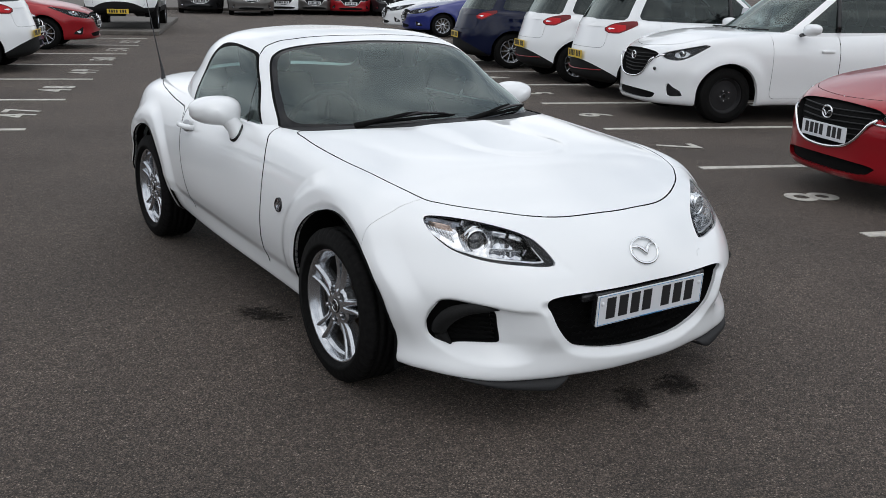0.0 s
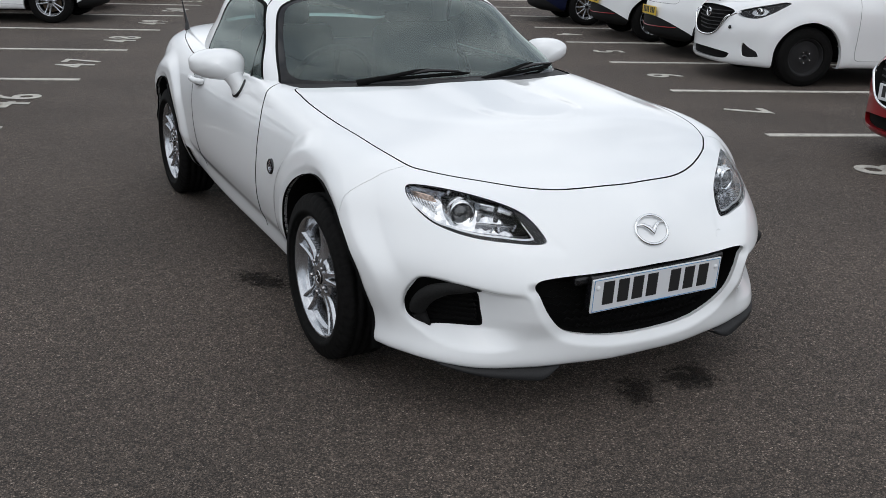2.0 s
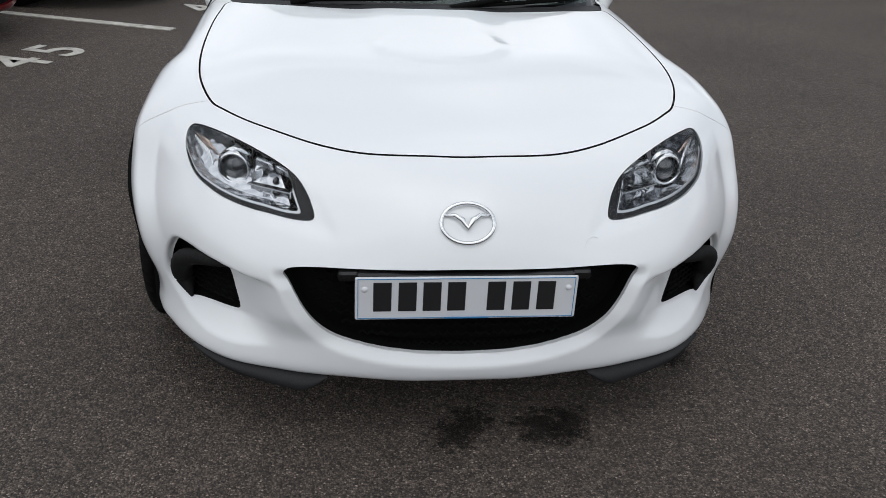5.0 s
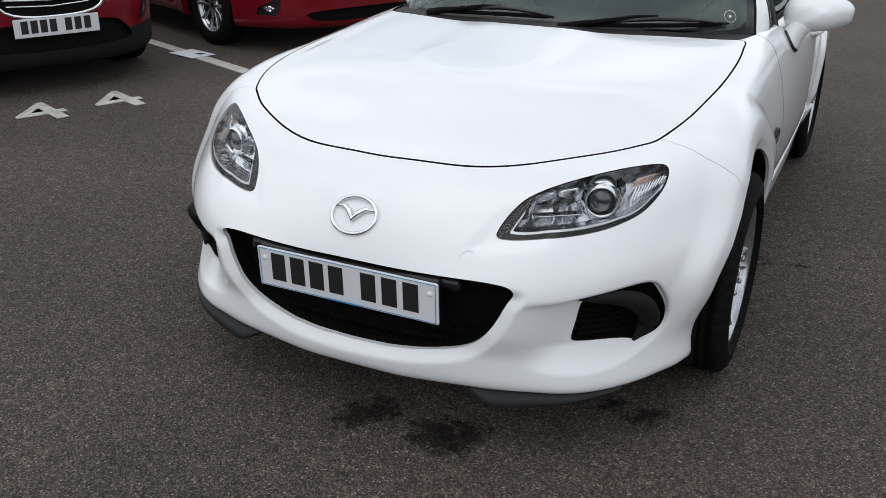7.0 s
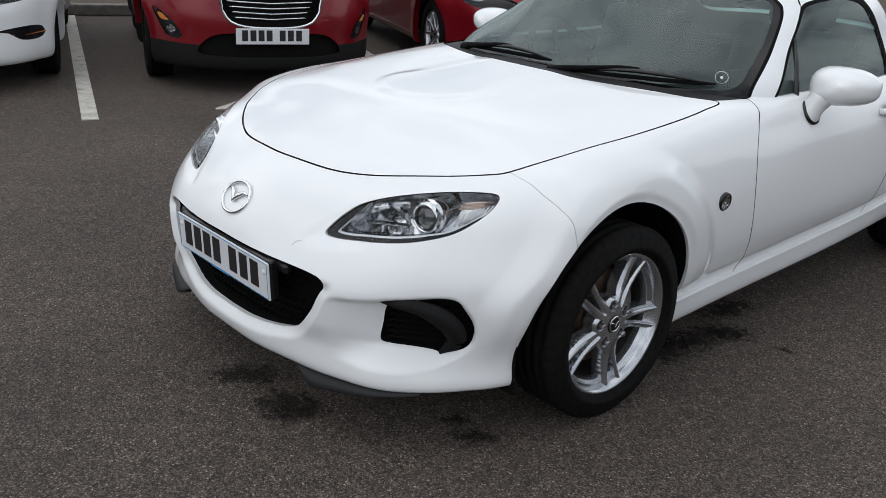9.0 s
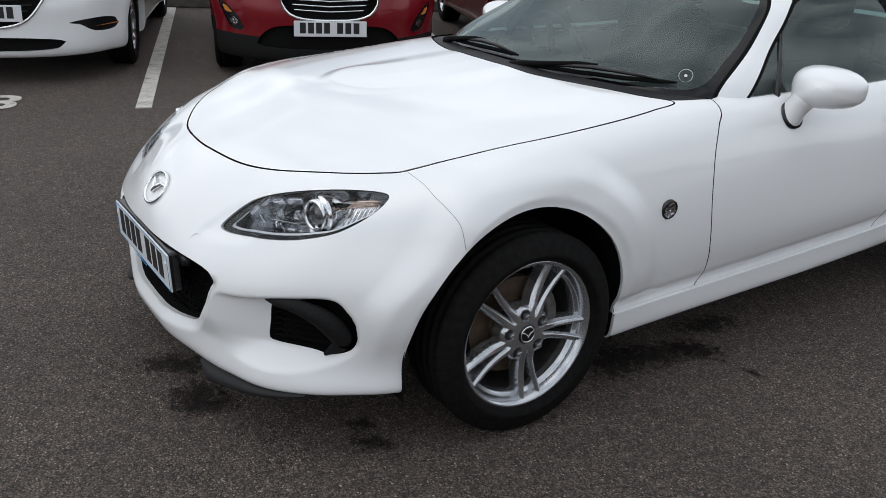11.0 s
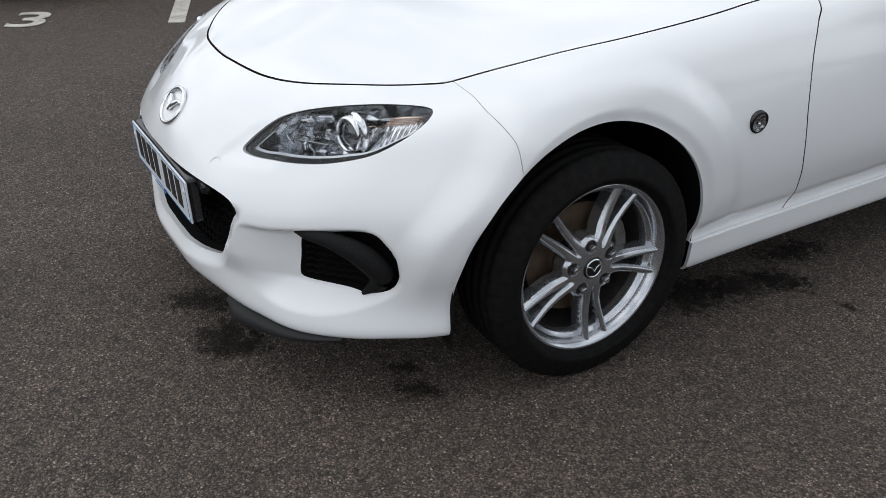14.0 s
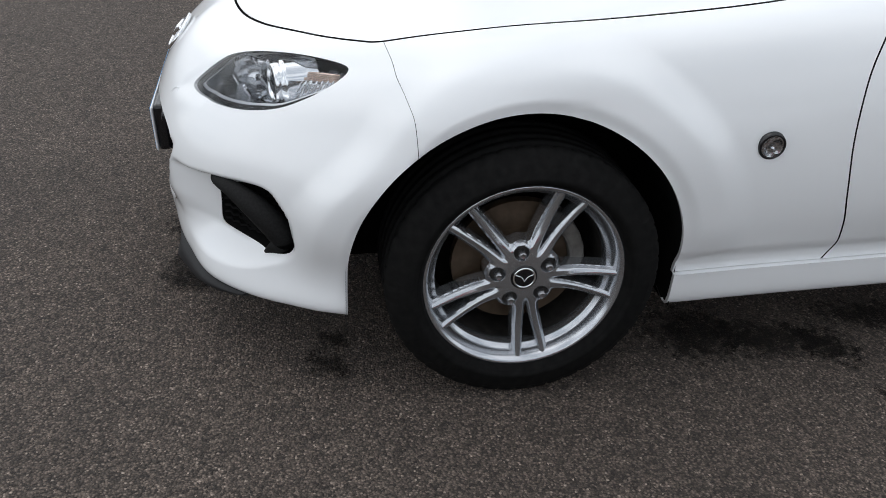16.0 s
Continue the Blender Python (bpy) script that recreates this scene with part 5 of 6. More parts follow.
# ---- the white roadster ----
def roadster():
    root = empty("roadster", Matrix(), "glossy white two-seat roadster with its hard top closed", "car")
    wb, tyre = 2.33, 0.302
    ky = [-0.82, -0.45, 0.0, 0.62, 1.5, 2.33, 3.18]

    def ring(yf, yr, w, z, ef=2.65, er=2.6, af=0.10, ar=2.45):
        return dict(yf=yf, yr=yr, af=af, ar=ar, ef=ef, er=er, w=([-0.8, 0.0, 0.62, 1.5, 2.33, 3.18], w), z=(ky, z))

    rings = [
        ring(-0.66, 3.0, [0.730, 0.730, 0.720, 0.720, 0.690, 0.645], [0.185, 0.190, 0.19, 0.19, 0.227, 0.262, 0.29], 2.8),
        ring(-0.765, 3.12, [0.830, 0.795, 0.772, 0.772, 0.736, 0.700], [0.165, 0.186, 0.178, 0.189, 0.226, 0.26, 0.29], 2.95),
        ring(-0.792, 3.17, [0.835, 0.812, 0.785, 0.785, 0.774, 0.745], [0.235, 0.245, 0.25, 0.268, 0.30, 0.33, 0.36], 2.72),
        ring(-0.810, 3.18, [0.835, 0.812, 0.812, 0.812, 0.770, 0.745], [0.36, 0.37, 0.40, 0.40, 0.42, 0.45, 0.48], 2.54),
        ring(-0.793, 3.17, [0.840, 0.815, 0.821, 0.815, 0.780, 0.745], [0.475, 0.49, 0.53, 0.55, 0.56, 0.58, 0.60], 2.78),
        ring(-0.740, 3.14, [0.825, 0.794, 0.799, 0.796, 0.757, 0.675], [0.578, 0.60, 0.65, 0.69, 0.70, 0.72, 0.72], 2.90),
        ring(-0.595, 3.09, [0.800, 0.752, 0.748, 0.744, 0.705, 0.630], [0.680, 0.70, 0.745, 0.80, 0.81, 0.83, 0.80], 2.70),
        ring(-0.465, 3.00, [0.740, 0.655, 0.680, 0.690, 0.630, 0.560], [0.735, 0.738, 0.785, 0.835, 0.845, 0.875, 0.84], 2.5),
        ring(-0.30, 2.90, [0.500, 0.420, 0.440, 0.440, 0.405, 0.400], [0.785, 0.785, 0.822, 0.866, 0.87, 0.90, 0.87], 2.4),
        ring(-0.12, 2.80, [0.0] * 6, [0.805, 0.805, 0.835, 0.880, 0.89, 0.91, 0.88], 2.4),
    ]
    P, S, V = loft(rings, 190, 300, 40, 230)
    x, y, z = P[..., 0], P[..., 1], P[..., 2]
    for cy, amp in ((0.0, 0.038), (wb, 0.030)):
        r = np.hypot(y - cy, z - 0.30)
        back = smooth(cy, cy + 0.9, y) if cy > 1 else smooth(0.12, 0.55, y)
        swell = amp * (0.22 * smooth(0.66, 0.40, r) + 0.78 * smooth(0.505, 0.428, r)) * (1 - 0.6 * back * smooth(0.80, 0.40, z))
        if cy < 1:
            swell = swell + 0.020 * smooth(0.10, -0.20, y) * smooth(0.62, 0.40, r) * smooth(0.74, 0.62, z) * smooth(0.20, 0.36, z)
        swell = swell - 0.010 * np.clip((0.377 - r) / 0.024, 0, 1)
        side = smooth(0.15, 0.32, y - cy) if cy < 1 else smooth(0.15, 0.32, cy - y)
        fore = smooth(0.15, 0.32, cy - y) if cy < 1 else 0.0
        P[..., 0] += swell * smooth(0.55, 0.75, x) * smooth(0.845, 0.70, z) * (1 - side * smooth(0.40, 0.24, z)) * (1 - 0.8 * fore * smooth(0.40, 0.22, z))
    # the crest of the front wing stands up beside the bonnet
    P[..., 2] += 0.010 * smooth(0.11, 0.0, np.abs(x - 0.745)) * smooth(0.50, 0.0, np.abs(y - 0.04)) * smooth(0.62, 0.72, z)
    # the flank is tucked in above the skirt
    HEM = ([0.33, 0.5, 0.7, 1.0, 1.35, 1.6, 1.72, 1.85, 1.98], [0.263, 0.266, 0.270, 0.283, 0.303, 0.317, 0.328, 0.348, 0.37])
    hem_z = hermite(*HEM, np.clip(y, 0.33, 1.98))
    P[..., 0] -= 0.011 * smooth(0.066, 0.012, z - hem_z) * smooth(0.22, 0.36, y) * smooth(2.06, 1.92, y) * smooth(0.55, 0.70, x)
    # the nose is set back towards its corners
    x, y, z = P[..., 0].copy(), P[..., 1].copy(), P[..., 2].copy()
    nosed_in = smooth(-0.15, -0.42, y)
    P[..., 1] += (0.013 + 0.047 * smooth(0.05, 0.38, x)) * smooth(0.40, 0.60, z) * nosed_in
    P[..., 1] += 0.016 * smooth(0.10, 0.32, x) * smooth(0.60, 0.44, x) * smooth(0.34, 0.26, z) * nosed_in
    ahead = (P[..., 1] < -0.2).ravel()

    def eased(u):
        """A straight ramp from 0 to 1 with a small rounding at its foot."""
        return np.clip(np.where(u < 0.06, np.maximum(u, 0) ** 2 / 0.12, u - 0.03) / 0.97, 0, 1)

    # the lip round the mouth leans in to its edge
    mouth = rounded([(0, 0.478), (0.22, 0.474), (0.375, 0.468), (0.423, 0.452), (0.406, 0.412), (0.379, 0.357), (0.346, 0.314), (0.306, 0.284), (0.248, 0.267), (0.16, 0.255), (0, 0.247), (-0.16, 0.255), (-0.25, 0.267), (-0.3, 0.35), (-0.2, 0.474)], 8)
    md = outline_where(x.ravel(), z.ravel(), mouth, ahead).reshape(x.shape)
    lean_in = 0.021 * eased(1 - md / 0.032) * smooth(0.462, 0.425, z)
    # scoops round the intakes: crisp above and outside, with a creased ledge below
    scoop = rounded([(0.44, 0.412), (0.52, 0.424), (0.60, 0.440), (0.69, 0.452), (0.722, 0.418), (0.735, 0.36), (0.735, 0.26), (0.62, 0.200), (0.52, 0.190), (0.43, 0.195), (0.415, 0.33)], 6)
    sc = outline_where(x.ravel(), z.ravel(), scoop, ahead).reshape(x.shape)
    fog = rounded([(0.560, 0.414), (0.600, 0.424), (0.645, 0.444), (0.684, 0.446), (0.706, 0.414), (0.721, 0.368), (0.722, 0.332), (0.708, 0.306), (0.675, 0.291), (0.645, 0.295), (0.60, 0.298), (0.550, 0.299), (0.537, 0.307), (0.545, 0.355)], 6)
    crease = hermite([0.38, 0.45, 0.51, 0.576, 0.634, 0.683, 0.724, 0.745], [0.236, 0.236, 0.233, 0.231, 0.238, 0.260, 0.300, 0.340], x)
    ledge = smooth(0.005, -0.015, sc) * smooth(0.42, 0.54, x) * eased((z - crease) / 0.062)
    dent = ledge * hermite([0.42, 0.54, 0.62, 0.70, 0.745], [0.030, 0.048, 0.044, 0.034, 0.018], x)
    # a shallow hollow off the inner corner of the lamp
    tail = rounded([(0.312, 0.536), (0.334, 0.575), (0.365, 0.612), (0.40, 0.62), (0.46, 0.60), (0.47, 0.556), (0.39, 0.543)], 6)
    td = outline_where(x.ravel(), z.ravel(), tail, ahead).reshape(x.shape)
    hollow = 0.005 * smooth(0.020, -0.016, td)
    front = P[(P[..., 1] < -0.2) & (P[..., 2] < 0.55)]
    P[..., 1] += np.maximum(dent, lean_in) + hollow

    def skin(qx, qz):
        """How far forward the bumper lies at a place across and up."""
        return float(front[np.argmin(np.hypot(front[:, 0] - qx, front[:, 2] - qz)), 1])
    # a raised middle to the bonnet
    x, y = P[..., 0], P[..., 1]
    rim = np.where(y < 0.02, np.hypot(x, y - 0.02), x) - 0.205
    P[..., 2] += 0.0072 * smooth(0, 1, (0.024 + 0.028 * smooth(-0.06, 0.2, y) - rim) / (0.055 + 0.085 * smooth(-0.06, 0.2, y))) * (P[..., 2] > 0.6) * (y < 1)
    b = grid_shell(P, S, V)

    def arch(v, cy, R=0.353):
        dy, dz = v[:, 1] - cy + 0.010, v[:, 2] - 0.30
        return np.where(v[:, 0] > 0.45, np.where(dz > 0, np.hypot(dy, dz), np.abs(dy)) - R, 1.0)

    for cy in (0.0, wb):
        _, b, seg = b.cut(arch(b.v, cy))
        b.lip(seg, (-0.010, 0, 0))
        for s in (1, -1):
            edge_strip(seg, (-0.06, 0, 0)).build("arch_edge", LINER, root, "black inner edge of the wheel arch", s, (-0.009 * s, 0, 0))
    nosed = lambda sh: sh.v[:, 1] < 0.0

    flank_x = float(P[np.abs(P[..., 1] - 0.488) + np.abs(P[..., 2] - 0.572) < 0.02][:, 0].max())
    # mouth, with its black mesh behind
    g, b, seg = b.cut(outline_where(b.v[:, 0], b.v[:, 2], mouth, nosed(b)))
    edge_strip(seg, (0, 0.014, 0)).build("mouth_lip", WHITE, root)
    edge_strip(seg, (0, 0.06, 0)).build("mouth_wall", LINER, root, "", shift=(0, 0.0135, 0))
    g.build("grille", LINER, root, "black recessed grille", shift=(0, 0.07, 0))
    for k in range(8):
        bm = bmesh.new()
        zz = 0.252 + 0.025 * k
        hw = (0.19, 0.25, 0.29, 0.32, 0.345, 0.36, 0.375, 0.385)[k]
        tube(bm, [(q, -0.735 + 1.25 * abs(q) ** 3 + 0.006 * (i % 2), zz + 0.007 * (i % 2)) for i, q in enumerate(np.linspace(-hw, hw, 45))], 0.0035, 5)
        part("grille_bar", bm, LINER, root, "", True)
    bm = bmesh.new()
    box(bm, (0.60, 0.03, 0.03), pose(0, -0.752, 0.452), 0.010, 2)
    part("plate_holder", bm, BLACK, root, "black number plate holder")
    bm = bmesh.new()
    box(bm, (0.512, 0.032, 0.116), pose(0, -0.7705, 0.410, 3), 0.008, 2)
    part("plate_backing", bm, BLACK, root, "black plate backing")
    plate = number_plate(root, -0.790, 0.408, PLATE_W, 3)
    for sx in (-0.238, 0.238):
        bm = bmesh.new()
        lathe(bm, [(0, 0.004), (0.005, 0.0035), (0.008, 0.0)], pose(sx, -0.7945, 0.433, 3, 0, -90), 14)
        part("screw_cap", bm, PLATE_W, plate, "", True)
    bm = bmesh.new()
    box(bm, (0.105, 0.001, 0.0036), pose(0, -0.7963, 0.3585, 3))
    part("dealer_strip", bm, BLUEINK, plate, "tiny blue line of unreadable writing")
    bm = bmesh.new()
    m = pose(0, -0.7935, 0.408, 3)
    for sx, sz, w_, h_ in ((0, 0.0515, 0.506, 0.0016), (0, -0.0515, 0.506, 0.0016), (0.253, 0, 0.0016, 0.103), (-0.253, 0, 0.0016, 0.103)):
        box(bm, (w_, 0.001, h_), m @ Matrix.Translation((sx, 0, sz)))
    part("plate_border", bm, BLUEINK, plate, "thin blue border line")

    # intakes either side
    g, b, seg = b.cut(outline_where(b.v[:, 0], b.v[:, 2], fog, nosed(b)))
    for s in (1, -1):
        edge_strip(seg, (-0.01, 0.05, 0)).build("intake_wall", GAP, root, "", s, (0, 0.001, 0))
        g.build("intake", GAP, root, "black plastic intake", s, (0, 0.04, 0))
        for k in range(7):
            bm = bmesh.new()
            tube(bm, [(s * q, skin(q, 0.36) + 0.052 + 0.004 * (j % 2), 0.316 + 0.016 * k + 0.004 * (j % 2)) for j, q in enumerate(np.linspace(0.553, 0.665, 13))], 0.003, 5)
            part("intake_slat", bm, LINER, root, "", True)
        bm = bmesh.new()
        way = [(0.553, 0.421), (0.60, 0.428), (0.65, 0.424), (0.686, 0.400), (0.700, 0.362), (0.695, 0.325), (0.668, 0.290)]
        sunk = (0.034, 0.006, -0.016, -0.020, -0.012, 0.004, 0.018)
        pts = rounded_path([(a, skin(a, c) + d, c) for (a, c), d in zip(way, sunk)])
        thick = hermite(np.linspace(0, 1, 7), [0.002, 0.012, 0.019, 0.026, 0.028, 0.025, 0.004], np.linspace(0, 1, len(pts)))
        tube(bm, [(s * (a - 0.33 * r), q + 0.62 * r, c) for (a, q, c), r in zip(pts, thick)], thick, 14)
        part("intake_trim", bm, CLAD, root, "curved black intake trim", True)

    # headlamps
    lamp = rounded([(0.354, 0.558), (0.357, 0.583), (0.374, 0.613), (0.400, 0.638), (0.450, 0.660), (0.520, 0.679), (0.585, 0.690), (0.645, 0.693), (0.670, 0.685), (0.678, 0.662), (0.670, 0.634), (0.645, 0.604), (0.600, 0.584), (0.550, 0.572), (0.482, 0.563), (0.395, 0.554)], 8)
    g, b, seg = b.cut(outline_where(b.v[:, 0], b.v[:, 2], lamp, b.v[:, 1] < -0.05))
    b.lip(seg, (-0.01, 0.04, -0.01))
    lamp_in = lambda sh: outline_where(sh.v[:, 0], sh.v[:, 2], lamp, sh.v[:, 1] < -0.05)
    foot = lambda sh: sh.v[:, 2] - hermite([0.354, 0.395, 0.482, 0.55, 0.60, 0.645, 0.67], [0.558, 0.554, 0.563, 0.572, 0.584, 0.604, 0.634], sh.v[:, 0])
    bezel = lambda sh: np.maximum(np.maximum(lamp_in(sh) + 0.003, 0.010 - foot(sh)), 0.377 - sh.v[:, 0] + 0.45 * (sh.v[:, 2] - 0.56))
    core, rim, edge_seg = grid_piece(g).cut(bezel(g))
    band, _, _ = grid_piece(core).cut(-bezel(core) - 0.0045)
    band, _, _ = band.cut(np.where(band.v[:, 0] < 0.40, -1.0, foot(band) - 0.020))
    for s in (1, -1):
        h = g.build("headlamp", LENS, root, "clear headlamp with chrome projector", s)
        rim.build("lamp_rim", PRINT, h, "black lamp rim", s, (-0.002 * s, 0.007, -0.001))
        band.build("lamp_trim", SATIN, h, "pale strip round the foot of the lamp", s, (-0.003 * s, 0.009, -0.001))
        core.build("lamp_bowl", BOWL, h, "grey chrome lamp bowl", s, (-0.030 * s, 0.080, -0.012))
        edge_strip(edge_seg, (-0.028, 0.074, -0.011)).build("bowl_wall", BOWL, h, "", s, (-0.003 * s, 0.0075, -0.001), True)
        # the dipped-beam projector in its shroud
        m = pose(s * 0.547, -0.488, 0.622, 0, 0, 90 + s * 14) @ pose(0, 0, 0, 0, 0, 180)
        bm = bmesh.new()
        lathe(bm, [(0.0335, 0.006), (0.0345, 0.013), (0.0375, 0.0145), (0.0405, 0.012), (0.0425, 0.004), (0.0425, -0.003), (0.0470, -0.006), (0.0485, -0.012), (0.0485, -0.050), (0.056, -0.075)], m, 48)
        part("projector_ring", bm, CHROME, h, "chrome projector ring", True)
        bm = bmesh.new()
        lathe(bm, [(0.0, 0.016), (0.008, 0.0155), (0.017, 0.0125), (0.026, 0.007), (0.0335, -0.002)], m, 40)
        part("projector_lens", bm, BULLSEYE, h, "dark glass projector lens", True)
        # main beam: a faceted bowl split by a level shelf
        m2 = pose(s * 0.446, -0.527, 0.600, 0, 0, 90 + s * 16) @ pose(0, 0, 0, 0, 0, 180)
        for k in range(12):
            bm = bmesh.new()
            t0, t1 = 2 * math.pi * k / 12, 2 * math.pi * (k + 1) / 12 - 0.04
            prof = [(0.008, -0.046), (0.022, -0.040), (0.035, -0.024), (0.043, -0.002), (0.047, 0.012)]
            rows = [[bm.verts.new(m2 @ Vector((a, r * math.cos(t) * 1.25, r * math.sin(t)))) for r, a in prof] for t in (t0, (t0 + t1) / 2, t1)]
            for p, q in zip(rows, rows[1:]):
                for j in range(4):
                    bm.faces.new((p[j], p[j + 1], q[j + 1], q[j]))
            part("reflector_facet", bm, (BOWL, SMOKED, BOWL)[k % 3], h, "", k % 2 == 0)
        bm = bmesh.new()
        lathe(bm, [(0, 0.010), (0.007, 0.008), (0.009, -0.04)], m2, 16)
        part("bulb_cap", bm, DARKMETAL, h, "small dark bulb cap", True)
        bm = bmesh.new()
        box(bm, (0.125, 0.034, 0.0035), pose(s * 0.453, -0.542, 0.588, -4, s * -5, s * 24), 0.0012, 1)
        part("reflector_shelf", bm, SMOKED, h)
        for ax, ay, az, w_, h_, t_ in ((0.424, -0.542, 0.628, 0.046, 0.018, 18), (0.472, -0.515, 0.640, 0.050, 0.020, 10), (0.500, -0.512, 0.600, 0.012, 0.056, 8), (0.408, -0.578, 0.582, 0.006, 0.028, 20), (0.452, -0.559, 0.577, 0.008, 0.022, -14), (0.474, -0.552, 0.577, 0.006, 0.024, 22)):
            bm = bmesh.new()
            box(bm, (w_, 0.010, h_), pose(s * ax, ay, az, 24, s * -t_, s * 30), 0.003, 2)
            part("reflector_step", bm, BOWL if h_ < 0.03 else SMOKED, h)
        # the fluted indicator bowl at the outer end
        for k in range(9):
            q = k / 8
            bm = bmesh.new()
            tube(bm, [(s * (0.604 + 0.045 * q + 0.012 * t), -0.445 + 0.085 * q + 0.016 * t, 0.604 + 0.032 * q + (0.046 - 0.018 * q) * t) for t in np.linspace(0, 1, 5)], [0.002, 0.0032, 0.0036, 0.0032, 0.002], 6)
            part("reflector_flute", bm, CHROME, h, "", True)
        for k in range(5):
            q = k / 4
            bm = bmesh.new()
            tube(bm, [(s * (0.600 + 0.012 * q + 0.046 * t), -0.430 + 0.004 * q + 0.062 * t, 0.648 + 0.018 * q + 0.008 * t) for t in np.linspace(0, 1, 4)], [0.0015, 0.003, 0.003, 0.0015], 6)
            part("indicator_rib", bm, BULB, h, "amber rib of the indicator", True)

    # chin
    hem = [p for p in P[int(np.argmin(np.abs(V - 1)))] if 0.32 < p[0] < 0.66 and p[1] < -0.40]
    for s in (1, -1):
        bm = bmesh.new()
        rows = []
        for k, p in enumerate(hem):
            q = k / (len(hem) - 1)
            d = 0.042 * min(1, q / 0.16 + 0.05) ** 0.6 * (1 - q) ** 0.7
            rows.append([bm.verts.new((s * (p[0] + ox), p[1] + oy, p[2] + oz)) for ox, oy, oz in ((-0.01, 0.012, 0.006), (-0.001, 0.002, 0.002), (0.006, -0.014, -0.3 * d), (0.011, -0.8 * d, -0.85 * d), (0.008, -0.6 * d, -d), (-0.008, 0.02, -0.9 * d))])
        for p, q in zip(rows, rows[1:]):
            for j in range(5):
                bm.faces.new((p[j], p[j + 1], q[j + 1], q[j]))
        part("chin_deflector", bm, PLASTIC, root, "dark grey rubber chin deflector", True)

    # bonnet
    bon = rounded([(0, -0.597), (0.20, -0.575), (0.36, -0.510), (0.50, -0.415), (0.585, -0.332), (0.632, -0.268), (0.672, -0.13), (0.692, 0.10), (0.694, 0.35), (0.684, 0.52), (0.663, 0.625), (0.56, 0.54), (0.30, 0.425), (0, 0.385), (-0.3, 0.42), (-0.6, 0.5), (-0.6, 0.0), (-0.45, -0.43), (-0.2, -0.575)], 8)
    over = lambda sh: (sh.v[:, 2] > 0.58) & (sh.v[:, 1] < 0.9)
    g, b, seg = b.cut(outline_where(b.v[:, 0], b.v[:, 1], bon, over(b)))
    # Both edges are coloured black to put shade into the gap.
    edge_strip(seg, (0, 0.0, -0.03)).build("bonnet_gap", GAP, root, "dark gap round the bonnet")
    g, _, s2 = g.cut(outline_where(g.v[:, 0], g.v[:, 1], bon, over(g)) + 0.0055)
    edge_strip(s2, (0, 0.0, -0.03)).build("bonnet_edge", GAP, root, "", shift=(0, 0, -0.0015))
    g.build("bonnet", WHITE, root, "white bonnet with a raised middle")
    # black scuttle between bonnet and screen
    scut = rounded([(0, 0.20), (0.4, 0.30), (0.60, 0.52), (0.655, 0.632), (0.675, 0.72), (0.680, 0.775), (0.64, 0.86), (0.4, 1.0), (0, 1.0), (-0.3, 0.8), (-0.3, 0.3)], 8)
    g, b, seg = b.cut(outline_where(b.v[:, 0], b.v[:, 1], scut, b.v[:, 2] > 0.72))
    scuttle = g

    # skirts
    skirt, b, skirt_seg = b.cut(np.where((b.v[:, 1] > 0.3) & (b.v[:, 1] < 1.935), b.v[:, 2] - hermite(*HEM, b.v[:, 1]), 1.0))
    skirt.lip(skirt_seg, (-0.04, 0, 0.0))

    # doors
    door = rounded([(0.672, 0.20), (0.690, 0.255), (0.706, 0.285), (0.713, 0.32), (0.704, 0.38), (0.684, 0.46), (0.667, 0.58), (0.678, 0.70), (0.712, 0.78), (0.757, 0.837), (0.80, 1.0), (1.68, 1.0), (1.745, 0.82), (1.715, 0.58), (1.64, 0.40), (1.60, 0.30), (1.56, 0.20), (1.1, 0.20)], 6)
    flank = lambda sh: sh.v[:, 0] > 0.45
    g, b, seg = b.cut(outline_where(b.v[:, 1], b.v[:, 2], door, flank(b)))
    g, _, s2 = g.cut(outline_where(g.v[:, 1], g.v[:, 2], door, flank(g)) + 0.0038)
    # Black strips on the white edges paint in the shade between panels.
    for s in (1, -1):
        for fore in (True, False):
            for name, cut, dx in (("door_gap", seg, 0.001), ("door_edge", s2, 0.002)):
                edge_strip([q for q in cut if (q[0][1] < 1.2) == fore], (-0.03, 0, 0)).build(name, GAP, root, "", s, (-dx * s, 0, 0))
    doors = g

    # cabin
    def cring(yf, yr, w, zz, af, ar, ef=2.3, er=2.4):
        return dict(yf=yf, yr=yr, af=af, ar=ar, ef=ef, er=er, w=([0.4, 1.0, 1.7, 2.6], w), z=([0.4, 1.2, 1.7, 2.6], zz))

    cab = [
        cring(0.40, 2.60, [0.722, 0.720, 0.715, 0.59], [0.80, 0.80, 0.81, 0.83], 0.95, 1.75, 2.1),
        cring(0.48, 2.55, [0.706, 0.704, 0.698, 0.57], [0.855, 0.855, 0.865, 0.895], 0.98, 1.75, 2.3),
        cring(0.775, 2.36, [0.640, 0.638, 0.640, 0.54], [0.985, 0.985, 0.99, 1.0], 1.18, 1.70, 2.9),
        cring(1.04, 2.16, [0.580, 0.580, 0.595, 0.50], [1.105, 1.11, 1.108, 1.09], 1.38, 1.66, 3.6),
        cring(1.175, 2.03, [0.512, 0.512, 0.525, 0.44], [1.152, 1.166, 1.166, 1.145], 1.46, 1.64, 3.3),
        cring(1.31, 1.92, [0.36, 0.36, 0.36, 0.29], [1.185, 1.201, 1.202, 1.184], 1.50, 1.62, 2.7),
        cring(1.42, 1.84, [0.0] * 4, [1.201, 1.213, 1.213, 1.198], 1.54, 1.60),
    ]
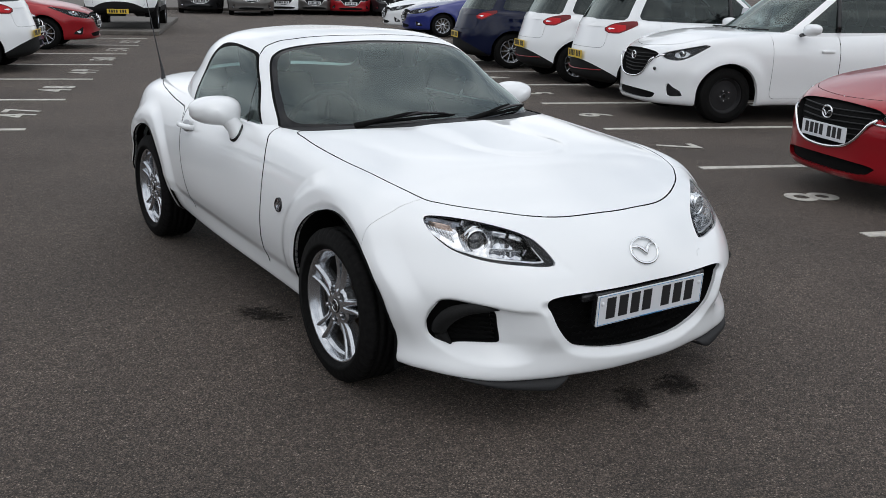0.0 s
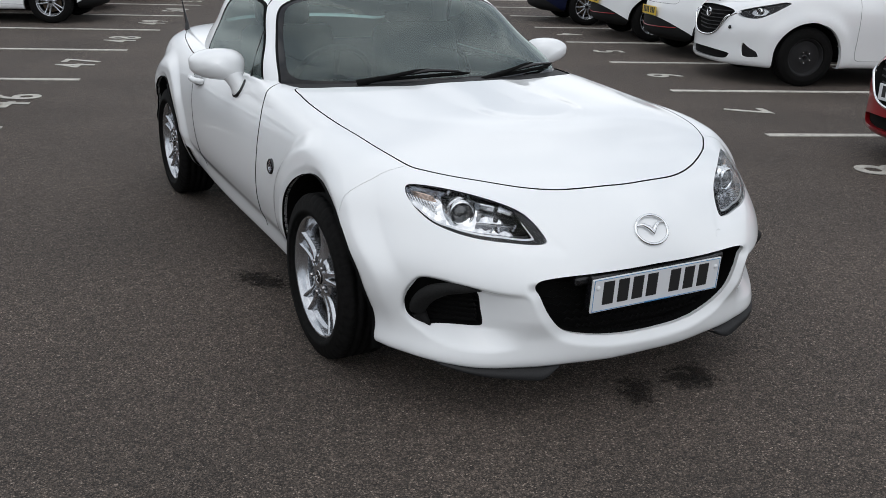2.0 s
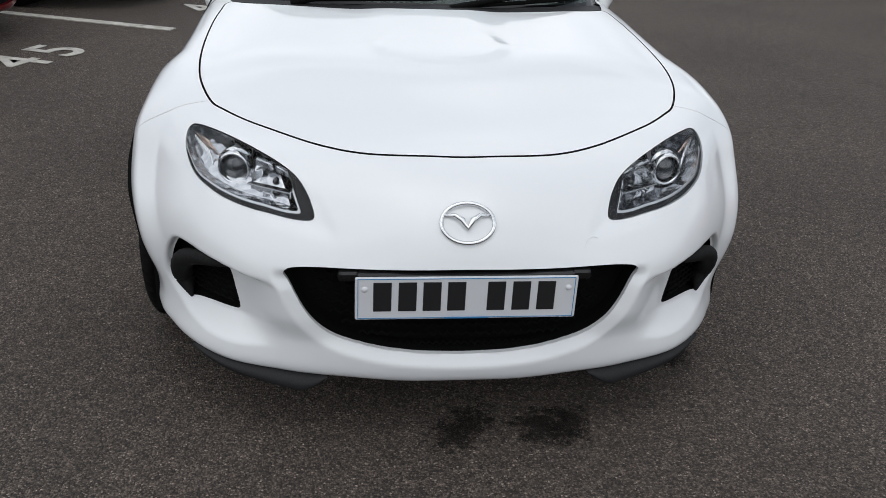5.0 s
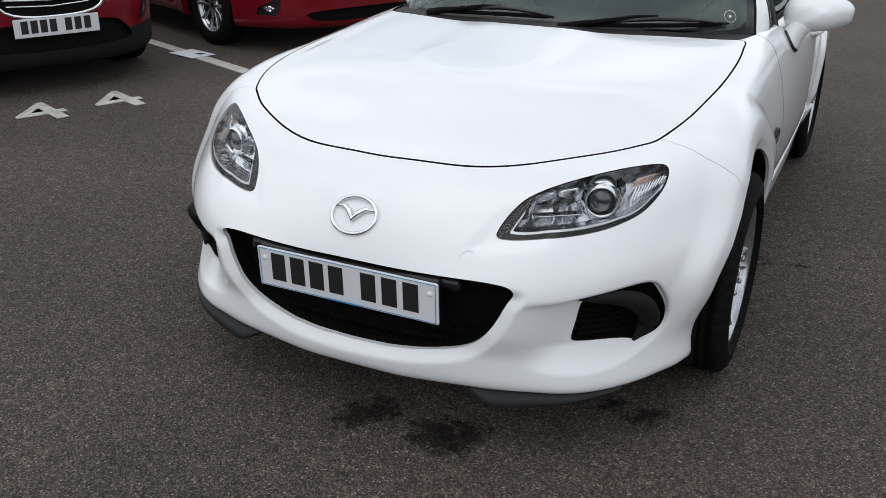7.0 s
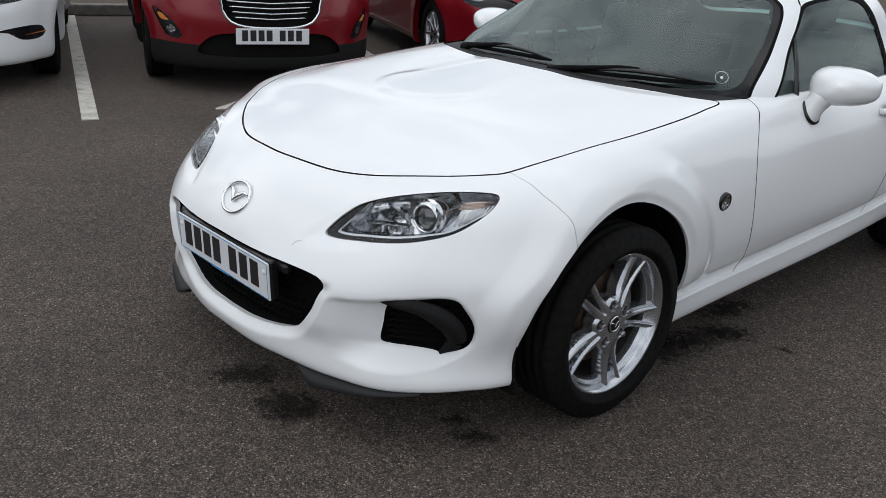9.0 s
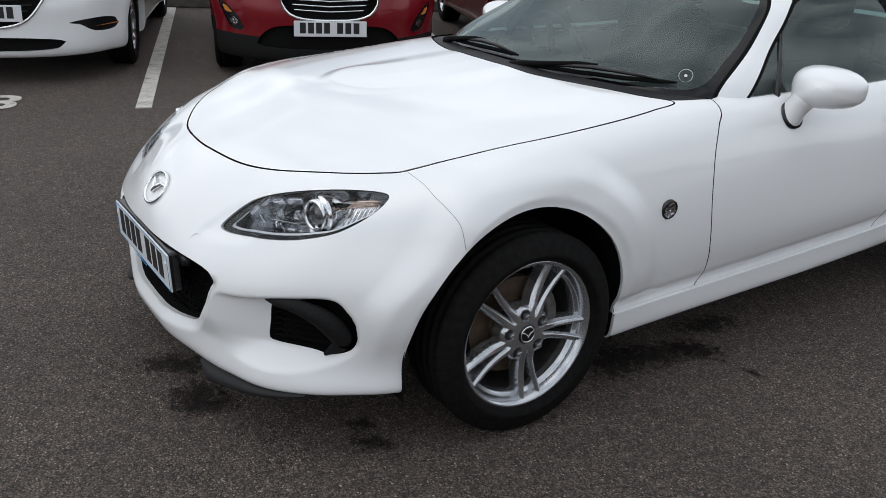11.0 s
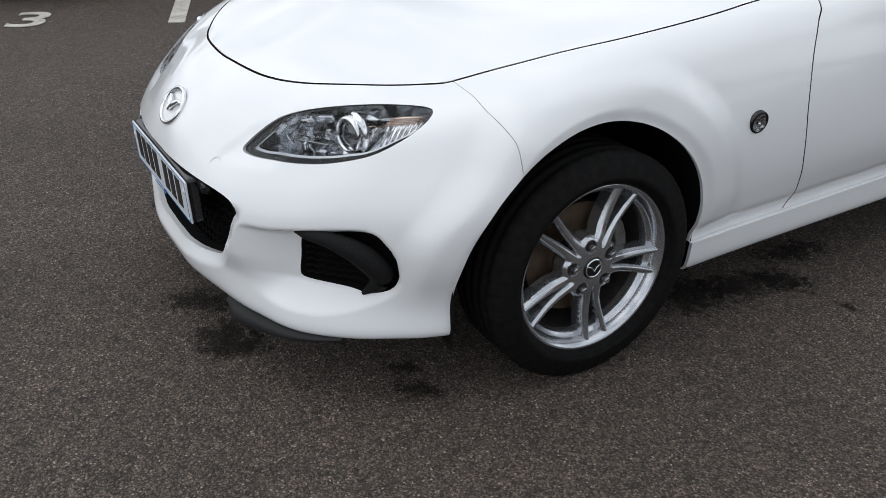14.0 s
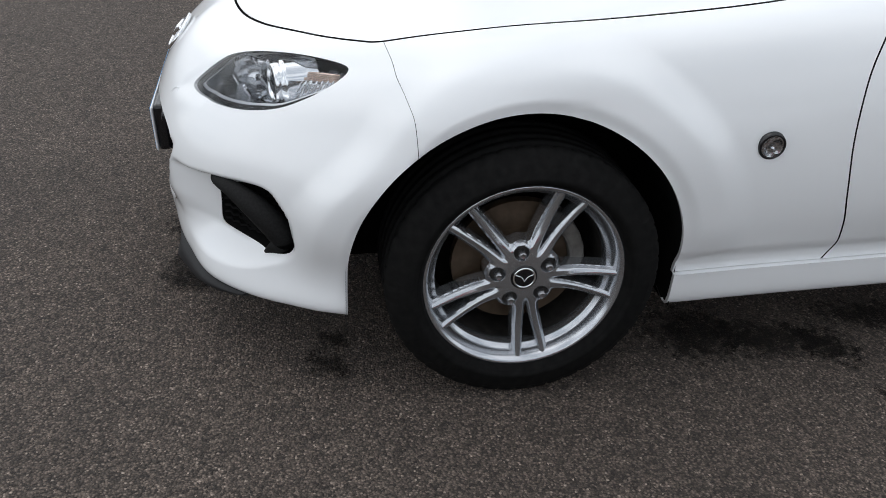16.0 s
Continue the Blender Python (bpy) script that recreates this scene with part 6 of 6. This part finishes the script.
    CP, CS, CV = loft(cab, 60, 60, 50, 56)
    c = grid_shell(CP, CS, CV)
    ahead_of = lambda sh: (sh.v[:, 1] < 1.4) & (sh.s < 1)
    glass = rounded([(-0.3, 1.167), (0, 1.169), (0.194, 1.164), (0.344, 1.156), (0.461, 1.140), (0.525, 1.117), (0.556, 1.092), (0.579, 1.058), (0.612, 0.990), (0.660, 0.900), (0.686, 0.806), (0.690, 0.78), (-0.3, 0.78)], 8)
    g, c, seg = c.cut(outline_where(c.v[:, 0], c.v[:, 2], glass, ahead_of(c)))
    c.lip(seg, (0, 0.012, -0.008))
    clear_part = rounded([(-0.3, 1.154), (0, 1.156), (0.25, 1.150), (0.396, 1.138), (0.490, 1.119), (0.530, 1.094), (0.561, 1.049), (0.605, 0.964), (0.635, 0.904), (0.641, 0.880), (0.627, 0.863), (0.58, 0.860), (0.3, 0.868), (0, 0.870), (-0.3, 0.868)], 8)
    inner, band, _ = g.cut(outline_where(g.v[:, 0], g.v[:, 2], clear_part, ahead_of(g)))
    inner.build("windscreen", SCREEN, root, "green-tinted windscreen")
    band, rubber, _ = band.cut(outline_where(band.v[:, 0], band.v[:, 2], glass, ahead_of(band)) + 0.0055)
    band.build("screen_border", PRINT, root, "black printed screen border")
    rubber.build("screen_seal", GAP, root, "black rubber screen seal")
    side = rounded([(0.862, 0.808), (1.002, 0.933), (1.109, 1.02), (1.195, 1.098), (1.235, 1.118), (1.301, 1.129), (1.445, 1.141), (1.57, 1.143), (1.645, 1.130), (1.705, 1.077), (1.765, 0.990), (1.772, 0.92), (1.768, 0.84), (1.75, 0.79), (1.3, 0.78), (0.86, 0.78)], 8)
    glazed = lambda sh: outline_where(sh.v[:, 1], sh.v[:, 2], side, sh.v[:, 0] > 0.3)
    g, c, seg = c.cut(glazed(c))
    c.lip(seg, (-0.02, 0, 0))
    pane, seal, _ = g.cut(glazed(g) + 0.010 + 0.022 * smooth(1.45, 1.70, g.v[:, 1]))
    for s in (1, -1):
        pane.build("side_window", TINT, root, "dark side window", s, (-0.004 * s, 0, 0))
        seal.build("window_seal", GAP, root, "black rubber window seal", s)
        bm = bmesh.new()
        tube(bm, [(s * 0.714, 1.024, 0.815), (s * 0.697, 1.042, 0.855), (s * 0.664, 1.078, 0.925), (s * 0.622, 1.112, 1.008)], [0.013, 0.013, 0.011, 0.007], 6)
        part("quarter_bar", bm, BLACK, root, "", True)
    g, c, seg = c.cut(rect_sd(c.s, c.t, 2.45, 3.6, 1.4, 3.4, 0.10, 1.0, 0.4))
    c.lip(seg, (0, -0.02, 0))
    g.build("rear_window", SCREEN, root, "heated glass rear window")
    header = lambda sh: sh.v[:, 2] - hermite([0, 0.18, 0.364, 0.481, 0.54, 0.563, 0.62], [1.189, 1.188, 1.177, 1.159, 1.135, 1.117, 1.05], sh.v[:, 0])
    frame_sd = lambda sh: np.maximum(header(sh), np.where(sh.s < 1.2, sh.v[:, 1] - 1.28, 1.0))
    screen_frame, c, seg = c.cut(frame_sd(c))
    screen_frame.build("screen_frame", WHITE, root, "white screen frame and pillars")
    c, _, seg = c.cut(-frame_sd(c) + 0.0022)
    # Shade of the roof joint, coloured onto its edge.
    edge_strip(seg, (0, 0, -0.02)).build("roof_gap", GAP, root)
    c.build("hard_top", WHITE, root, "white hard top")

    # opening of the cockpit
    half = CP[0][:, :2]
    plan = np.concatenate([half, half[::-1] * (-1, 1)])[::4]
    _, b, seg = b.cut(outline_where(b.v[:, 0], b.v[:, 1], plan, b.v[:, 2] > 0.7) + 0.02)
    _, scuttle, _ = scuttle.cut(outline_where(scuttle.v[:, 0], scuttle.v[:, 1], plan, scuttle.v[:, 2] > 0.7) + 0.06)
    scuttle.build("scuttle_panel", PLASTIC, root, "black plastic scuttle panel", shift=(0, 0, -0.006))
    _, doors, _ = doors.cut(outline_where(doors.v[:, 0], doors.v[:, 1], plan, doors.v[:, 2] > 0.7) + 0.02)

    # skirts, bumper and wings
    for s in (1, -1):
        # A black strip stands for the shade above the skirt.
        edge_strip(skirt_seg, (-0.04, 0, 0)).build("skirt_gap", GAP, root, "", s, (0, 0, 0.0015))
        skirt.build("side_skirt", WHITE, root, "white side skirt", s, (0.014 * s, 0, -0.001))
        d = doors.build("door", WHITE, root, "white door", s)
        bm = bmesh.new()
        tube(bm, [(s * 0.785, 1.55, 0.735), (s * 0.814, 1.575, 0.738), (s * 0.819, 1.625, 0.738), (s * 0.814, 1.68, 0.738), (s * 0.785, 1.71, 0.735)], [0.012, 0.014, 0.014, 0.014, 0.012], 10)
        part("door_handle", bm, WHITE, d, "", True)
        # A grey disc stands for the shaded hollow behind the handle.
        bm = bmesh.new()
        lathe(bm, [(0.0, 0.0), (0.028, 0.0008), (0.030, -0.004)], pose(s * 0.7985, 1.625, 0.738, 0, s * -13 if s > 0 else 193, 0) @ Matrix.Diagonal((1, 1.7, 1, 1)), 28)
        part("handle_cup_shade", bm, GALV, d, "grey disc for the shade behind the handle", True)
        bm = bmesh.new()
        lathe(bm, [(0, 0.004), (0.014, 0.006), (0.022, 0.003), (0.024, 0.0)], pose(s * (flank_x + 0.001), 0.488, 0.572, 0, s * 5, (0 if s > 0 else 180) - s * 3) @ Matrix.Diagonal((1, 1.06, 1.10, 1)), 24)
        lens = part("side_repeater", bm, LENS, root, "clear side indicator", True)
        bm = bmesh.new()
        lathe(bm, [(0.0215, 0.003), (0.0225, 0.008), (0.0265, 0.005), (0.0275, -0.004)], pose(s * flank_x, 0.488, 0.572, 0, s * 5, (0 if s > 0 else 180) - s * 3) @ Matrix.Diagonal((1, 1.06, 1.10, 1)), 28)
        part("repeater_surround", bm, BLACK, lens, "black rubber ring", True)
        bm = bmesh.new()
        lathe(bm, [(0, 0.0), (0.004, 0.001), (0.006, 0.003), (0.009, 0.0012), (0.013, 0.002), (0.0215, 0.0035)], pose(s * (flank_x + 0.0015), 0.488, 0.572, 0, s * 5, (0 if s > 0 else 180) - s * 3) @ Matrix.Diagonal((1, 1.06, 1.10, 1)), 24)
        part("repeater_reflector", bm, REFLECTOR, lens, "silver reflector", True)
        wing_mirror(root, s, s * 0.840, 1.07, 0.890, WHITE, 1.12)
        bm = bmesh.new()
        tube(bm, [(s * 0.741, 1.036, 0.752), (s * 0.762, 1.044, 0.780), (s * 0.770, 1.049, 0.803), (s * 0.786, 1.056, 0.83), (s * 0.808, 1.064, 0.862)], [0.044, 0.040, 0.037, 0.038, 0.044], 16)
        part("mirror_foot", bm, WHITE, root, "", True)
        bm = bmesh.new()
        lathe(bm, [(0.036, -0.010), (0.0455, -0.008), (0.0455, 0.003), (0.037, 0.006)], pose(s * 0.768, 1.0435, 0.784, 0, -32 if s > 0 else -148, 0), 24)
        part("mirror_gasket", bm, BLACK, root, "", True)
    lid = rounded([(0, 1.60), (0.745, 1.70), (0.742, 1.80), (0.717, 2.055), (0.672, 2.327), (0.627, 2.477), (0.56, 2.70), (0.45, 2.90), (0, 2.95), (-0.45, 2.90), (-0.6, 2.3), (-0.7, 1.7)], 6)
    aft = lambda sh: (sh.v[:, 2] > 0.72) & (sh.v[:, 1] > 1.5)
    g, b, seg = b.cut(outline_where(b.v[:, 0], b.v[:, 1], lid, aft(b)))
    # The lid's gap gets its shade from a black edge.
    edge_strip(seg, (0, 0, -0.03)).build("boot_gap", GAP, root)
    g, _, _ = g.cut(outline_where(g.v[:, 0], g.v[:, 1], lid, aft(g)) + 0.0035)
    g.build("boot_lid", WHITE, root, "white boot lid")
    seam = lambda sh: sh.v[:, 1] - hermite([0.16, 0.574, 0.614, 0.651, 0.665, 0.68, 0.697, 0.716, 0.732, 0.76], [-0.229, -0.231, -0.234, -0.240, -0.246, -0.253, -0.262, -0.267, -0.276, -0.292], sh.v[:, 2])
    bumper, b, seg = b.cut(seam(b))
    bumper, _, _ = bumper.cut(seam(bumper) + 0.0011)
    bumper.build("front_bumper", WHITE, root, "white front bumper")
    b.lip(seg, (-0.006, 0.004, -0.002))
    mids = np.array([b.v[list(q)].mean(0) for q in b.f])
    fore = mids[:, 1] < 1.0
    for s in (1, -1):
        b.piece([q for q, k in zip(b.f, fore) if k]).build("front_wing", WHITE, root, "white front wing flared round the wheel", s)
    b.piece([q for q, k in zip(b.f, fore) if not k]).build("body", WHITE, root)

    # badge on the nose
    bm = bmesh.new()
    m = pose(0, -0.738, 0.573, -36)
    tube(bm, [m @ Vector((0.062 * math.cos(a), 0, 0.048 * math.sin(a))) for a in np.linspace(0, 2 * math.pi, 33)[:-1]], 0.0055, 8, True)
    tube(bm, [m @ Vector(p) for p in ((-0.054, 0, 0.018), (-0.03, -0.003, 0.018), (-0.012, -0.004, 0.006), (0, -0.004, -0.014), (0.012, -0.004, 0.006), (0.03, -0.003, 0.018), (0.054, 0, 0.018))], [0.003, 0.006, 0.008, 0.006, 0.008, 0.006, 0.003], 8)
    part("nose_badge", bm, CHROME, root, "chrome oval badge", True)

    # round cover of the towing eye
    bm = bmesh.new()
    tube(bm, [(0.305 + 0.020 * math.cos(a), -0.7315 + 0.007 * math.cos(a) + 0.012 * math.sin(a), 0.510 + 0.020 * math.sin(a)) for a in np.linspace(0, 2 * math.pi, 25)[:-1]], 0.0007, 4, True)
    part("towing_eye_cover", bm, WHITE, root, "", True)

    # scuttle, wipers, aerial
    low = CP[int(np.argmin(np.abs(CV - 1.0)))]
    glass_row = low[:61]

    def on(xx, up):
        """A place over the foot of the screen; up runs along the glass."""
        k = int(np.argmin(np.abs(glass_row[:, 0] - abs(xx))))
        p = glass_row[k]
        return Vector((xx, p[1] - 0.012 + up * 0.75, p[2] + 0.012 + up * 0.42))

    for x0, x1, lift in ((-0.42, 0.05, 0.040), (0.11, 0.60, 0.030)):
        sweep = lambda t, up: on(x0 + (x1 - x0) * t, -0.006 + lift * (1 - (1 - t) ** 1.8)) + Vector((0, -0.4 * up, up))
        bm = bmesh.new()
        tube(bm, [sweep(t, 0.0) for t in np.linspace(0.04, 1, 14)], [0.003] + [0.0075] * 12 + [0.003], 6)
        blade = part("wiper_blade", bm, GAP, root, "black wiper blade", True)
        bm = bmesh.new()
        tube(bm, [sweep(t, up) for t, up in ((0.22, 0.004), (0.30, 0.012), (0.45, 0.019), (0.58, 0.023), (0.72, 0.019), (0.86, 0.012), (0.93, 0.004))], [0.003, 0.005, 0.0065, 0.008, 0.0065, 0.005, 0.003], 6)
        part("blade_bridge", bm, BLACK, blade, "", True)
        bm = bmesh.new()
        tube(bm, [on(x0 + (x1 - x0) * t, u) + Vector((0, -0.005, h)) for t, u, h in ((-0.05, -0.03, 0.0), (0.06, -0.018, 0.010), (0.25, 0.000, 0.018), (0.45, 0.018, 0.026), (0.58, 0.028, 0.024))], [0.018, 0.012, 0.008, 0.007, 0.006], 8)
        part("wiper_arm", bm, GAP, root, "black wiper arm", True)
    bm = bmesh.new()
    tube(bm, [(-0.60, 2.55, 0.86), (-0.60, 2.56, 0.91), (-0.61, 2.58, 1.0), (-0.64, 2.66, 1.32)], [0.016, 0.009, 0.004, 0.002], 8)
    part("aerial", bm, BLACK, root, "thin black aerial")

    # stickers on the screen
    def stuck(xx, tt):
        """A place and normal on the glass at a distance across and a height."""
        row = CP[int(np.argmin(np.abs(CV - tt)))]
        k = int(np.argmin(np.abs(row[:61, 0] - abs(xx))))
        return row[k]
    q = stuck(0.592, 1.30)
    bm = bmesh.new()
    m = pose(q[0], q[1] - 0.004, q[2] + 0.002, 58, 0, 38)
    tube(bm, [m @ Vector((0.021 * math.cos(a), 0.021 * math.sin(a), 0)) for a in np.linspace(0, 2 * math.pi, 25)[:-1]], 0.0008, 4, True)
    bmesh.ops.create_circle(bm, cap_ends=True, segments=16, radius=0.005, matrix=m)
    part("screen_sticker", bm, PLATE_W, root, "small round white screen sticker")
    # the passenger's seat belt with its label
    bm = bmesh.new()
    tube(bm, [(0.590, 1.70, 0.98), (0.585, 1.675, 0.85), (0.580, 1.655, 0.735), (0.575, 1.63, 0.60), (0.570, 1.60, 0.42)], 0.011, 6)
    belt = part("seat_belt", bm, CLOTH, root, "dark woven seat belt", True)
    bm = bmesh.new()
    box(bm, (0.034, 0.004, 0.030), pose(0.574, 1.640, 0.722, -20, 8, 0), 0.001, 1)
    box(bm, (0.016, 0.004, 0.036), pose(0.588, 1.642, 0.748, -20, 30, 0), 0.001, 1)
    part("belt_label", bm, PAPER, belt, "small pale label on the belt")

    # wheels, liners, floor
    for cy in (0.0, wb):
        for s in (1, -1):
            bm = bmesh.new()
            R = 0.357
            arc = [(R, 0.175 if cy < 1 else 0.24)] + [(R * math.cos(t), 0.30 + R * math.sin(t)) for t in np.linspace(0, math.pi, 29)] + [(-R, 0.165 if cy < 1 else 0.22)]
            rows = [[bm.verts.new((s * q, cy - 0.010 + h, v)) for q in (0.48, 0.79 if cy < 1 else 0.715)] for h, v in arc]
            for p, q in zip(rows, rows[1:]):
                bm.faces.new((p[0], p[1], q[1], q[0]))
            bm.faces.new([bm.verts.new((s * 0.48, cy - 0.010 + h, v)) for h, v in arc])
            part("arch_liner", bm, LINER, root)
            put_wheel(root, s * (0.748 if cy < 1 else 0.694), cy, 0.290, "twin", 0.2915, 0.1025, 0.2145, 0 if s > 0 else 20)
    bm = bmesh.new()
    box(bm, (1.28, 3.0, 0.03), pose(0, 1.3, 0.24))
    part("floor_pan", bm, LINER, root)
    for s in (-1, 1):
        seat(root, s * 0.35, 1.22, 0.28)
    steering_wheel(root, -0.35, 1.02, 0.79)
    bm = bmesh.new()
    box(bm, (1.30, 0.52, 0.14), pose(0, 0.80, 0.725, 4), 0.06, 3)
    part("dashboard", bm, PLASTIC, root, "", True)
    bm = bmesh.new()
    box(bm, (0.16, 0.02, 0.05), pose(0, 1.13, 1.105, 20), 0.01, 2)
    part("interior_mirror", bm, BLACK, root)
    bm = bmesh.new()
    box(bm, (1.30, 0.12, 0.55), pose(0, 1.95, 0.60), 0.04, 2)
    part("rear_bulkhead", bm, CLOTH, root)
    for s in (1, -1):
        bm = bmesh.new()
        box(bm, (0.22, 0.06, 0.12), pose(s * 0.47, 3.03, 0.68, 0, 0, s * -28), 0.03, 3)
        part("rear_lamp", bm, REDLAMP, root, "red rear lamp", True)
    return root


roadster()
